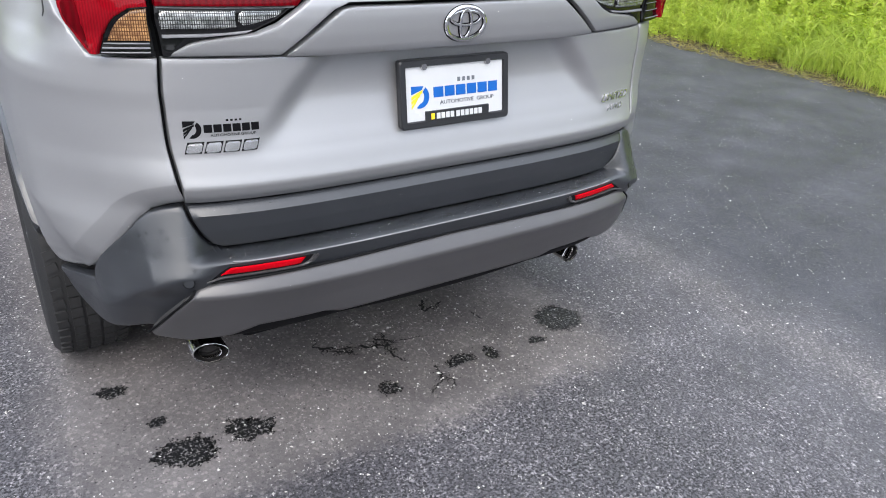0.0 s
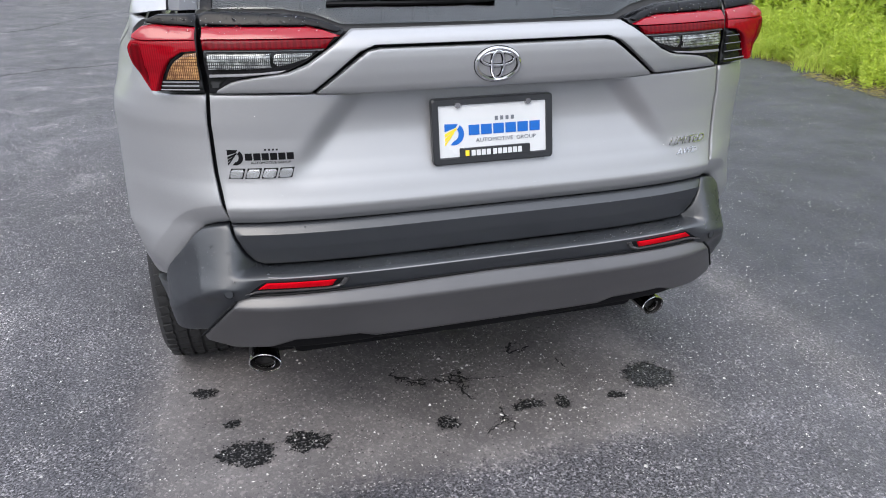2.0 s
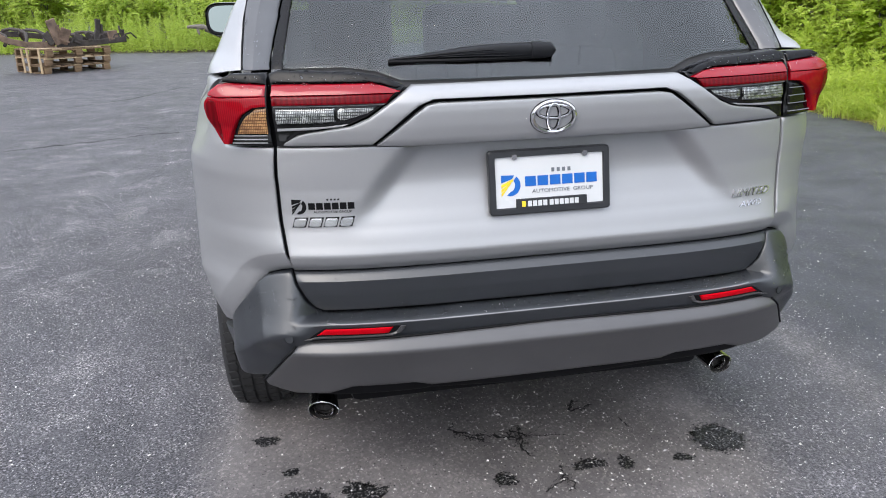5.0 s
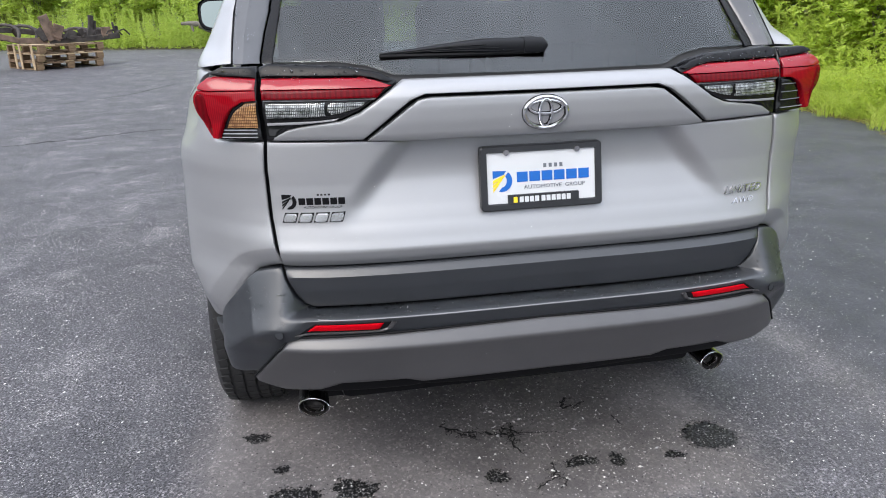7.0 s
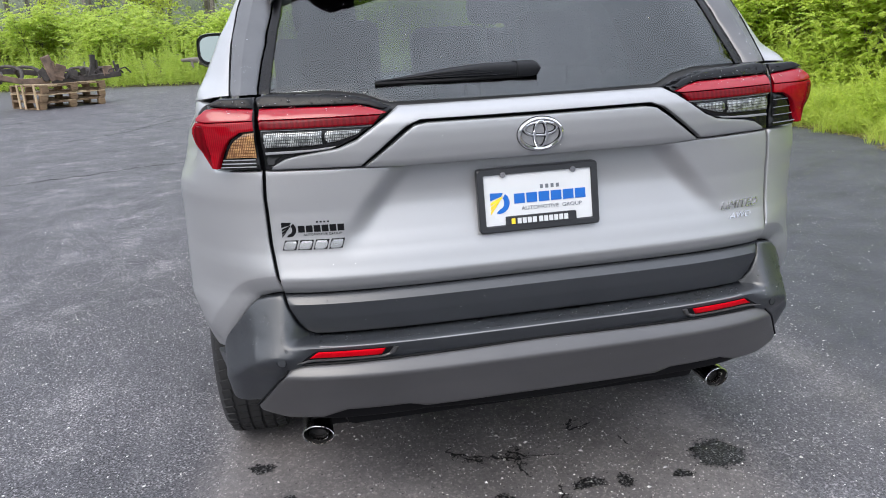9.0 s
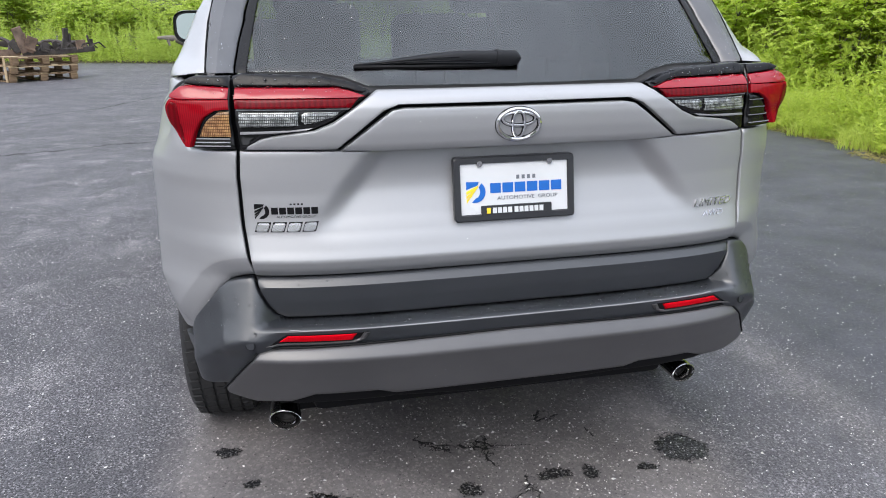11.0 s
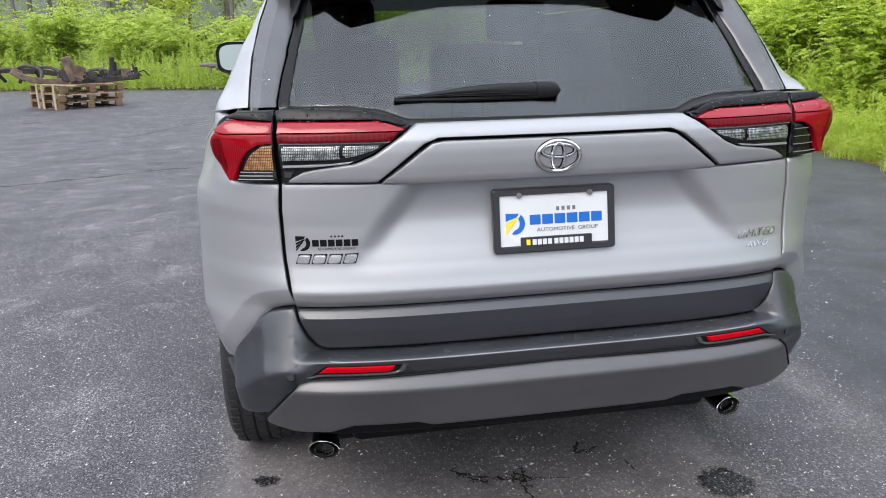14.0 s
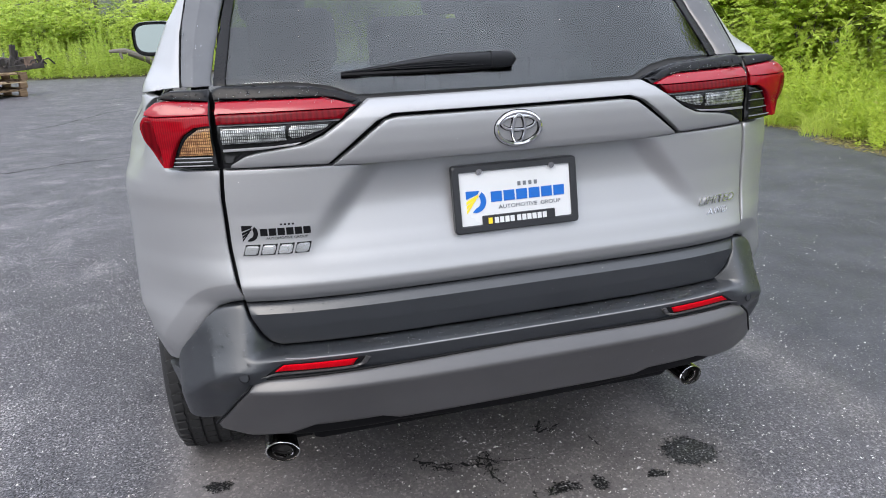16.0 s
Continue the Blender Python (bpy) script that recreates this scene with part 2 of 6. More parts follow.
def lens_mat(name, col, clear=0.25, cell=160.0, ridge=0.08, coat=0.3, ribs=0.0):
    n = Nodes(name)
    v = n.coords()
    w1 = n.add("TexWave", Vector=v, Scale=cell / 6.3)
    deep = n.add("TexWave", Vector=v, Scale=cell / 14.0, Distortion=2.0, Detail=2.0)
    tone = n.mix(n.grey(deep.outputs["Fac"], 0.1, 0.9), tuple((1 - ribs) * c for c in col), col)
    n.set(Base_Color=tone, Roughness=0.2, Coat_Weight=coat, Coat_Roughness=0.03, Transmission_Weight=clear, IOR=1.5, Specular_IOR_Level=0.05)
    n.bump(w1.outputs["Fac"], ridge, 0.002)
    return n.mat


def reflector_mat(name="clear prism lens", dim=(0.16, 0.17, 0.17), lit=(0.66, 0.68, 0.66), line=(0.05, 0.052, 0.054), metal=0.55):
    n = Nodes(name)
    v = n.coords()
    b = n.add("TexBrick", Vector=n.add("CombineXYZ", X=n.add("SeparateXYZ", Vector=v).outputs["X"], Y=n.add("SeparateXYZ", Vector=v).outputs["Z"]).outputs[0], Scale=60.0)
    b.inputs["Mortar Size"].default_value, b.inputs["Brick Width"].default_value, b.inputs["Row Height"].default_value = 0.05, 0.26, 0.42
    b.offset = 0.0
    vary = n.noise(v, 60.0, 3.0)
    col = n.mix(b.outputs["Fac"], n.ramp(vary, (0.36, dim), (0.64, lit)), line)
    n.set(Base_Color=col, Metallic=metal, Roughness=0.22, Coat_Weight=1.0, Coat_Roughness=0.03)
    n.bump(n.math("SUBTRACT", 1.0, b.outputs["Fac"]), 0.6, 0.003)
    return n.mat


def wood_mat(name, lo, hi):
    n = Nodes(name)
    v = n.add("Mapping", Vector=n.coords(), Scale=(3.0, 30.0, 30.0)).outputs[0]
    g = n.noise(v, 2.0, 6.0)
    n.set(Base_Color=n.ramp(g, (0.3, lo), (0.7, hi)), Roughness=0.8)
    n.bump(g, 0.3, 0.004)
    return n.mat


PAINT = paint_mat()
CLAD = plain("dark grey textured plastic", (0.021, 0.0235, 0.028), 0.38, grain=0.12, scale=900.0, spec=1.0)
SKID = plain("grey painted trim", (0.056, 0.054, 0.056), 0.38, grain=0.06, scale=700.0, spec=0.9)
TRIM = plain("gloss grey trim", (0.095, 0.096, 0.102), 0.36, metal=0.25, coat=0.25)
BLACK = plain("black gloss plastic", (0.004, 0.004, 0.005), 0.28, spec=0.22)
WIPER = plain("black wiper plastic", (0.006, 0.0065, 0.008), 0.42, grain=0.1, scale=700.0, spec=0.28)
DARK = plain("black matt plastic", (0.006, 0.006, 0.007), 0.6, spec=0.15)
CHROME = plain("chrome", (0.80, 0.80, 0.81), 0.07, metal=1.0, vary=0.05)
BADGE = plain("dulled chrome", (0.58, 0.58, 0.60), 0.24, metal=0.9)
# lighter than the bumper: the sky's glint on its ledge, as colour
EDGE_GLINT = plain("pale edge glint", (0.22, 0.22, 0.23), 0.2)
PALE = plain("grey lamp strip", (0.20, 0.20, 0.21), 0.25, vary=0.2)
STEEL = plain("polished steel", (0.62, 0.61, 0.60), 0.16, metal=1.0)
SOOT = plain("sooty pipe", (0.010, 0.009, 0.009), 0.8)
RED = lens_mat("red lens", (0.27, 0.0010, 0.009), 0.0, 420.0, 0.05, coat=1.0)
RED_DEEP = lens_mat("deep red ribbed lens", (0.14, 0.0003, 0.004), 0.0, 320.0, 0.25, coat=0.25, ribs=0.3)
RED_SIDE = lens_mat("bright red lens", (0.30, 0.0010, 0.008), 0.0, 900.0, 0.35, coat=0.45, ribs=0.3)
REFLECT = lens_mat("red retroreflector", (0.62, 0.002, 0.010), 0.0, 700.0, 0.4, coat=0.08)
AMBER = reflector_mat("amber prism lens", (0.20, 0.085, 0.03), (0.62, 0.33, 0.12), (0.10, 0.04, 0.012), 0.1)
CLEAR = reflector_mat()
SMOKE = plain("smoked lens", (0.006, 0.006, 0.007), 0.10, spec=0.35)
GLASS = pane_mat("tinted glass", (0.50, 0.53, 0.535), 0.058)
WATER = glass_mat("rain water", (1.0, 1.0, 1.0), 1.45)
SIDE = pane_mat("privacy glass", (0.12, 0.125, 0.125), 0.03)
SCREEN = pane_mat("windscreen glass", (0.84, 0.88, 0.86), 0.03)
MIRROR = plain("mirror glass", (0.30, 0.34, 0.32), 0.02, metal=1.0, vary=0.02)
RUBBER = plain("tyre rubber", (0.026, 0.026, 0.027), 0.7, grain=0.3, scale=200.0, spec=0.3)
ALLOY = plain("alloy", (0.45, 0.45, 0.46), 0.25, metal=0.9)
SEAT = plain("dark seat cloth", (0.03, 0.03, 0.032), 0.9, grain=0.3)
WHITE = plain("white enamel", (0.60, 0.61, 0.62), 0.25, vary=0.03)
BLUE = plain("blue print", (0.004, 0.11, 0.44), 0.3, vary=0.03)
YELLOW = plain("yellow print", (0.85, 0.60, 0.03), 0.3, vary=0.03)
INK = plain("dark print", (0.004, 0.004, 0.005), 0.5, vary=0.03, spec=0.12)
GREYINK = plain("grey print", (0.13, 0.14, 0.16), 0.4, vary=0.03)
FRAME = plain("dark plate frame", (0.020, 0.021, 0.024), 0.4, grain=0.1, spec=0.4)
ASPHALT = asphalt_mat()
WET = wet_asphalt_mat()
DAMP = wet_asphalt_mat("damp asphalt patch", 0.515, 0.575, (0.012, 0.012, 0.013), (0.085, 0.085, 0.09))
CRACK = plain("dirt filled crack", (0.008, 0.008, 0.008), 0.9)
CHIP = chip_mat()
FAR = plain("distant foliage", (0.13, 0.15, 0.105), 0.9, grain=0.6, scale=3.0, vary=0.6)
SOIL = plain("soil", (0.07, 0.055, 0.03), 0.95, grain=0.5, scale=40.0)
PALLET = wood_mat("weathered pallet wood", (0.09, 0.055, 0.03), (0.27, 0.18, 0.105))
PALLET_NEW = wood_mat("pale pallet wood", (0.36, 0.26, 0.15), (0.55, 0.42, 0.27))
RUST = plain("dark rusty steel", (0.055, 0.046, 0.042), 0.75, metal=0.2, grain=0.5, scale=60.0, vary=0.6)
RUST_BROWN = plain("brown rusty steel", (0.17, 0.115, 0.085), 0.85, grain=0.5, scale=60.0, vary=0.5)
BARK = wood_mat("grey bark", (0.10, 0.085, 0.07), (0.22, 0.20, 0.17))
LEAF = leaf_mat("fresh leaf", (0.36, 0.47, 0.075), (0.64, 0.73, 0.13))
LEAF_FAR = leaf_mat("far leaf", (0.26, 0.37, 0.08), (0.54, 0.65, 0.14))
# darker copy of the leaf: the shade of the wood put into its colour
LEAF_DARK = leaf_mat("leaf with shade in its colour", (0.14, 0.21, 0.06), (0.27, 0.36, 0.10))
LITTER = leaf_mat("dead leaf litter", (0.16, 0.09, 0.045), (0.44, 0.33, 0.19), (0.05, 0.025, 0.015))
GRASS = leaf_mat("grass blade", (0.33, 0.44, 0.07), (0.60, 0.68, 0.14), (0.60, 0.52, 0.27))


# ---- mesh helpers ----
def mesh_object(name, verts, faces, mat, parent=None, label="", sharp=35.0):
    me = bpy.data.meshes.new(name)
    me.from_pydata([tuple(v) for v in verts], [], [tuple(f) for f in faces])
    me.update()
    me.shade_smooth()
    me.set_sharp_from_angle(angle=radians(sharp))
    me.materials.append(mat)
    ob = new(name, me)
    ob.parent = parent
    return tagged(ob, label)


def part(name, bm, mat, parent=None, label="", sharp=35.0):
    me = bpy.data.meshes.new(name)
    bm.normal_update()
    bm.to_mesh(me)
    bm.free()
    me.shade_smooth()
    me.set_sharp_from_angle(angle=radians(sharp))
    me.materials.append(mat)
    ob = new(name, me)
    ob.parent = parent
    return tagged(ob, label)


def thing(name, label, category, group="", kind="", at=(0, 0, 0)):
    ob = new(name)
    ob.location = at
    ob.empty_display_size = 0.1
    return tagged(ob, label, category, group, kind)


def block(bm, size, m, bevel=0.0, seg=2):
    made = bmesh.ops.create_cube(bm, size=1.0, matrix=m @ Matrix.Diagonal((*size, 1)))
    if bevel:
        edges = list({e for v in made["verts"] for e in v.link_edges})
        bmesh.ops.bevel(bm, geom=edges, offset=bevel, segments=seg, affect="EDGES", profile=0.5)


def tube(bm, points, radii, sides=8, caps=True):
    """A tapered tube through points."""
    rings = []
    for i, p in enumerate(points):
        p = Vector(p)
        d = Vector(points[min(i + 1, len(points) - 1)]) - Vector(points[max(i - 1, 0)])
        q = d.to_track_quat("Z", "Y") if d.length else Vector((0, 0, 1)).to_track_quat("Z", "Y")
        r = radii[i] if hasattr(radii, "__len__") else radii
        rings.append([bm.verts.new(p + q @ Vector((r * math.cos(2 * math.pi * k / sides), r * math.sin(2 * math.pi * k / sides), 0))) for k in range(sides)])
    for a, b in zip(rings, rings[1:]):
        for k in range(sides):
            bm.faces.new((a[k], a[(k + 1) % sides], b[(k + 1) % sides], b[k]))
    if caps:
        bm.faces.new(rings[0][::-1])
        bm.faces.new(rings[-1])


def lerp_table(table, z):
    return float(np.interp(z, [a for a, _ in table], [b for _, b in table]))


def smooth(lo, hi, v):
    t = min(1.0, max(0.0, (v - lo) / (hi - lo)))
    return t * t * (3 - 2 * t)


# ---- the car's surface: sections across, wrapped round the corner onto the side ----
HALF = [(0.30, 0.89), (0.50, 0.915), (0.56, 0.930), (0.62, 0.941), (0.70, 0.950), (0.80, 0.952), (1.06, 0.949), (1.20, 0.917), (1.30, 0.860), (1.50, 0.755), (1.66, 0.690)]
DEEP = 0.7
_a = np.linspace(0, math.pi / 2, 600)
_q, _r = np.sin(_a) ** 0.5, DEEP * (1 - np.cos(_a) ** 0.5)
_u = np.concatenate(([0.0], np.cumsum(np.hypot(np.diff(_q) * 0.94, np.diff(_r)))))
U_END = float(_u[-1])


def half_width(z):
    return lerp_table(HALF, z)


# how far the corner is drawn in, close to the rear face and further round
TUCK_REAR = [(0.45, -0.017), (0.50, -0.011), (0.56, 0.007), (0.60, 0.024), (0.645, 0.032), (0.70, 0.044), (0.83, 0.038), (0.895, 0.026), (0.965, 0.015), (1.035, 0.011), (1.09, 0.004), (1.18, 0.0), (1.24, -0.026), (1.32, -0.056), (1.45, -0.065), (1.55, -0.050), (1.66, -0.030)]
TUCK_SIDE = [(0.45, 0.008), (0.50, 0.022), (0.578, 0.048), (0.62, 0.043), (0.66, 0.032), (0.70, 0.018), (0.76, 0.0), (1.09, 0.0), (1.15, 0.035), (1.20, 0.045), (1.25, 0.020), (1.30, 0.0)]


def tuck(r, z):
    if r < 0.02 or r > 0.75:
        return 0.0
    return lerp_table(TUCK_REAR, z) * smooth(0.02, 0.13, r) * (1 - smooth(0.16, 0.36, r)) + lerp_table(TUCK_SIDE, z) * smooth(0.16, 0.33, r) * (1 - smooth(0.34, 0.54, r))


def ux(x, z):
    """The way along the section to the place x across."""
    a, w = abs(x), half_width(z)
    v = a
    for _ in range(6):
        v = a + tuck(float(np.interp(min(v / w, 1.0), _q, _r)), z)
    return math.copysign(float(np.interp(min(v / w, 1.0), _q, _u)), x)


def uy(y, z, prof):
    """The way along the section to the place y ahead, on the right-hand side."""
    r = y - prof(0, z)
    return float(np.interp(r, _r, _u)) if r < DEEP else U_END + r - DEEP


def on_car(u, z, prof, out=0.0):
    s, a = (1, u) if u >= 0 else (-1, -u)
    if a <= U_END:
        q, r = float(np.interp(a, _u, _q)), float(np.interp(a, _u, _r))
    else:
        q, r = 1.0, DEEP + a - U_END
    x = s * (q * half_width(z) - tuck(r, z) - 0.07 * smooth(1.15, 1.7, r) * (1 - smooth(1.0, 1.3, z)))
    nx, ny = q ** 3 / 0.94, max(0.0, 1 - q ** 4) ** 0.75 / DEEP
    w = math.hypot(nx, ny)
    return Vector((x + s * out * nx / w, prof(x, z) + r - out * ny / w, z))


BODY = [(0.30, 0.06), (0.68, -0.01), (0.70, -0.021), (0.745, -0.032), (0.785, -0.037), (0.803, -0.024), (0.812, -0.024), (0.833, -0.0425), (0.852, -0.0500), (0.857, -0.0505), (0.862, -0.0492), (0.88, -0.042),
        (0.92, -0.029), (0.96, -0.022), (1.02, -0.018), (1.13, -0.020), (1.16, -0.015), (1.22, -0.012), (1.27, -0.002), (1.31, 0.02), (1.66, 0.22)]
PILLAR = [(1.16, -0.015), (1.22, -0.012), (1.27, 0.03), (1.305, 0.072), (1.335, 0.096), (1.365, 0.120), (1.40, 0.144), (1.43, 0.164), (1.48, 0.192), (1.52, 0.210), (1.60, 0.252), (1.66, 0.285)]
GARNISH = [(1.10, -0.012), (1.124, -0.028), (1.14, -0.036), (1.17, -0.041), (1.205, -0.042), (1.232, -0.039), (1.252, -0.028), (1.272, 0.000), (1.30, 0.03)]
LEDGE = [(0.30, 0.05), (0.45, -0.01), (0.60, -0.050), (0.655, -0.064), (0.670, -0.069), (0.676, -0.070), (0.680, -0.066), (0.686, -0.030), (0.690, 0.0), (0.70, 0.002), (0.81, 0.002)]
CORNER = [(0.30, 0.05), (0.42, -0.004), (0.56, -0.056), (0.63, -0.081), (0.654, -0.089), (0.660, -0.0885), (0.69, -0.074), (0.75, -0.047), (0.81, -0.022)]
SKIDP = [(0.30, 0.04), (0.42, -0.018), (0.47, -0.036), (0.55, -0.062), (0.595, -0.079), (0.602, -0.080), (0.608, -0.077), (0.637, -0.052), (0.65, -0.04)]
QUARTER = [(0.30, 0.0), (0.60, -0.088), (0.655, -0.101), (0.69, -0.093), (0.75, -0.073), (0.80, -0.056), (0.84, -0.050), (0.88, -0.042)]


def body_y(x, z):
    """The tailgate and the sides, with the hollow round the plate."""
    wall = 0.362 + 0.150 * min(1.0, max(0.0, (1.115 - z) / 0.185))
    deep = 0.034 * smooth(0.89, 1.06, z) * (1 - smooth(1.125, 1.13, z))
    return lerp_table(BODY, z) + deep * (1 - smooth(wall - 0.045, wall + 0.035, abs(x)))


def garnish_y(x, z):
    return lerp_table(GARNISH, z)


def bulge(x, z):
    """The bumper's rear face runs flat to a crease, then turns onto the side."""
    a = min(abs(x), 0.92)
    if a < 0.60:
        return 0.0
    r60, r = (float(np.interp(v / 0.93, _q, _r)) for v in (0.60, a))
    flat = r60 + 0.233 * (a - 0.60) if a < 0.762 else r60 + 0.0377 + 1.3 * (a - 0.762)
    return min(0.0, flat - r) * min(1.0, max(0.0, (0.80 - z) / 0.14)) * smooth(0.575, 0.652, z)


def bumper_y(x, z):
    k = smooth(0.60, 0.69, abs(x))
    low = z + 0.07 * smooth(0.70, 0.85, abs(x)) * (1 - smooth(0.64, 0.80, z))
    return lerp_table(LEDGE, z) * (1 - k) + lerp_table(CORNER, low) * k + bulge(x, z)


def pillar_y(x, z):
    k = smooth(0.76, 0.83, abs(x)) * (1 - smooth(1.30, 1.36, z))
    return lerp_table(PILLAR, z) * (1 - k) + lerp_table(BODY, z) * k


def skid_y(x, z):
    return lerp_table(SKIDP, z)


def quarter_y(x, z):
    return lerp_table(QUARTER, z) if z < 0.88 else lerp_table(BODY, z)


def pane_y(x, z):
    """The plane of the rear window, slightly bowed."""
    return 0.055 + (z - 1.28) * 0.95 + 0.04 * (x / 0.7) ** 2 + 0.05 * (x / 0.65) ** 4


def glass_y(x, z):
    return pane_y(x, z) - float(np.interp(abs(ux(x, z)), _u, _r))


def lamp_y(x, z):
    """The lamps stand fuller round the corner than the panels below."""
    r = float(np.interp(min(abs(x) / half_width(z), 1.0), _q, _r)) - 0.06
    return lerp_table(BODY, z) - 0.012 - 0.42 * max(0.0, r)


def inside(poly, x, y):
    hit, j = False, len(poly) - 1
    for i in range(len(poly)):
        (xi, yi), (xj, yj) = poly[i], poly[j]
        if (yi > y) != (yj > y) and x < (xj - xi) * (y - yi) / (yj - yi) + xi:
            hit = not hit
        j = i
    return hit


def panel(name, outline, prof, mat, parent, label="", out=0.0, thick=0.02, roll=0.004, step=0.014, sharp=40.0, rows=(), lines=(), closed=False):
    """A pressed panel: its outline lies on the car's surface as (way round, height); the rim is rolled inwards and turned back."""
    rim = []
    for (a, b), (c, d) in zip(outline, outline[1:] + outline[:1]):
        k = max(1, int(math.hypot(c - a, d - b) / step + 0.5))
        rim += [(a + (c - a) * i / k, b + (d - b) * i / k) for i in range(k)]
    area = sum(a * d - c * b for (a, b), (c, d) in zip(rim, rim[1:] + rim[:1]))
    if area < 0:
        rim.reverse()
    P = np.array(rim)
    Q = np.roll(P, -1, axis=0)

    def gap(p):
        d = Q - P
        t = np.clip(((p - P) * d).sum(1) / np.maximum((d * d).sum(1), 1e-12), 0, 1)
        return float(np.sqrt((((P + d * t[:, None]) - p) ** 2).sum(1).min()))

    pts = [Vector(p) for p in rim]
    n0 = len(pts)
    tang = Q - np.roll(P, 1, axis=0)
    nrm = np.stack((-tang[:, 1], tang[:, 0]), 1) / np.maximum(np.hypot(tang[:, 0], tang[:, 1]), 1e-9)[:, None]
    for f in (0.35, 1.0):
        for p in P + nrm * roll * f:
            if inside(rim, *p) and gap(p) > roll * f * 0.9:
                pts.append(Vector(p))
    (x0, y0), (x1, y1) = P.min(0), P.max(0)
    near = np.array([p for c in lines for p in c]) if lines else np.full((1, 2), 99.0)
    for i in range(int((x1 - x0) / step) + 2):
        for j in range(int((y1 - y0) / (step * 0.6)) + 2):
            p = (x0 + i * step, y0 + j * step * 0.6)
            if inside(rim, *p) and gap(np.array(p)) > roll + step * 0.3 and all(abs(p[1] - z) > 0.0035 for z in rows) and ((near - p) ** 2).sum(1).min() > (step * 0.6) ** 2:
                pts.append(Vector(p))
    ties = [(i, (i + 1) % n0) for i in range(n0)]
    chains = [[(x0 + (i + 0.5) * step, z) for i in range(int((x1 - x0) / step) + 2)] for z in rows] + [list(c) for c in lines]
    for chain in chains:
        last = None
        for p in chain:
            if inside(rim, *p) and gap(np.array(p)) > 0.003:
                pts.append(Vector(p))
                if last is not None:
                    ties.append((last, len(pts) - 1))
                last = len(pts) - 1
            else:
                last = None
    vs, es, fs, _, _, _ = delaunay_2d_cdt(pts, ties, [], 1, 1e-6)
    bm = bmesh.new()
    top = []
    for v in vs:
        d = gap(np.array(v))
        sink = roll - math.sqrt(max(0.0, roll * roll - (roll - d) ** 2)) if d < roll else 0.0
        top.append(bm.verts.new(on_car(v[0], v[1], prof, (out(v[0], v[1]) if callable(out) else out) - sink)))
    for f in fs:
        try:
            bm.faces.new([top[i] for i in f])
        except ValueError:
            pass
    if closed:
        bmesh.ops.recalc_face_normals(bm, faces=bm.faces)
        bmesh.ops.solidify(bm, geom=list(bm.faces), thickness=thick)
        bmesh.ops.recalc_face_normals(bm, faces=bm.faces)
        return part(name, bm, mat, parent, label, sharp)
    edge = [e for e in bm.edges if len(e.link_faces) == 1]
    made = bmesh.ops.extrude_edge_only(bm, edges=edge)["geom"]
    back = {v for v in made if isinstance(v, bmesh.types.BMVert)}
    for v in back:
        x = v.co.x
        k = smooth(0.70, 0.90, abs(x))
        v.co += Vector((-math.copysign(thick * k, x), thick * (1 - k) + 0.001, 0))
    bmesh.ops.recalc_face_normals(bm, faces=bm.faces)
    ob = part(name, bm, mat, parent, label, sharp)
    # outward normals
    me = ob.data
    s = sum(p.normal.y * p.area * (1 if abs(p.center.x) < 0.8 else 0) - math.copysign(p.normal.x, p.center.x * p.normal.x) * p.area * (1 if abs(p.center.x) >= 0.8 else 0) for p in me.polygons)
    if s > 0:
        me.flip_normals()
    return ob


def both(half):
    """A whole outline from its right half, from the top to the bottom."""
    return [(ux(x, z), z) for x, z in half] + [(-ux(x, z), z) for x, z in half[::-1] if x > 1e-6]


def one(side, pts):
    return [(side * ux(x, z), z) for x, z in pts]


# ---- the ground ----
def ground():
    bm = bmesh.new()
    bmesh.ops.create_grid(bm, x_segments=2, y_segments=2, size=600.0)
    ob = part("ground", bm, SOIL)
    ob.location.z = -0.03
    tagged(ob, "bare soil under weeds beyond the asphalt", "ground", kind="structure")
    # the car park: a slab with a ragged edge
    rng = random.Random(5)
    edge = []
    y = -40.0
    while y < 27.0:
        edge.append((5.55 + 0.10 * math.sin(y * 1.3) + rng.uniform(-0.07, 0.07) + (0.25 if y > 5 else 0), y))
        y += 0.35
    edge += [(4.5, 27.2), (0.0, 27.6), (-4.1, 27.9), (-6.0, 28.9), (-9.0, 30.6), (-13.2, 32.2), (-30.0, 38.0), (-45.0, 40.0), (-45.0, -40.0)]
    bm = bmesh.new()
    vs = [bm.verts.new((x, y, 0)) for x, y in edge]
    f = bm.faces.new(vs)
    low = bmesh.ops.extrude_face_region(bm, geom=[f])["geom"]
    for v in low:
        if isinstance(v, bmesh.types.BMVert):
            v.co.z -= 0.06
    bmesh.ops.recalc_face_normals(bm, faces=bm.faces)
    bmesh.ops.triangulate(bm, faces=bm.faces)
    tagged(part("pavement", bm, ASPHALT), "dark damp asphalt of a car park, speckled with pale stones", "asphalt", kind="structure")


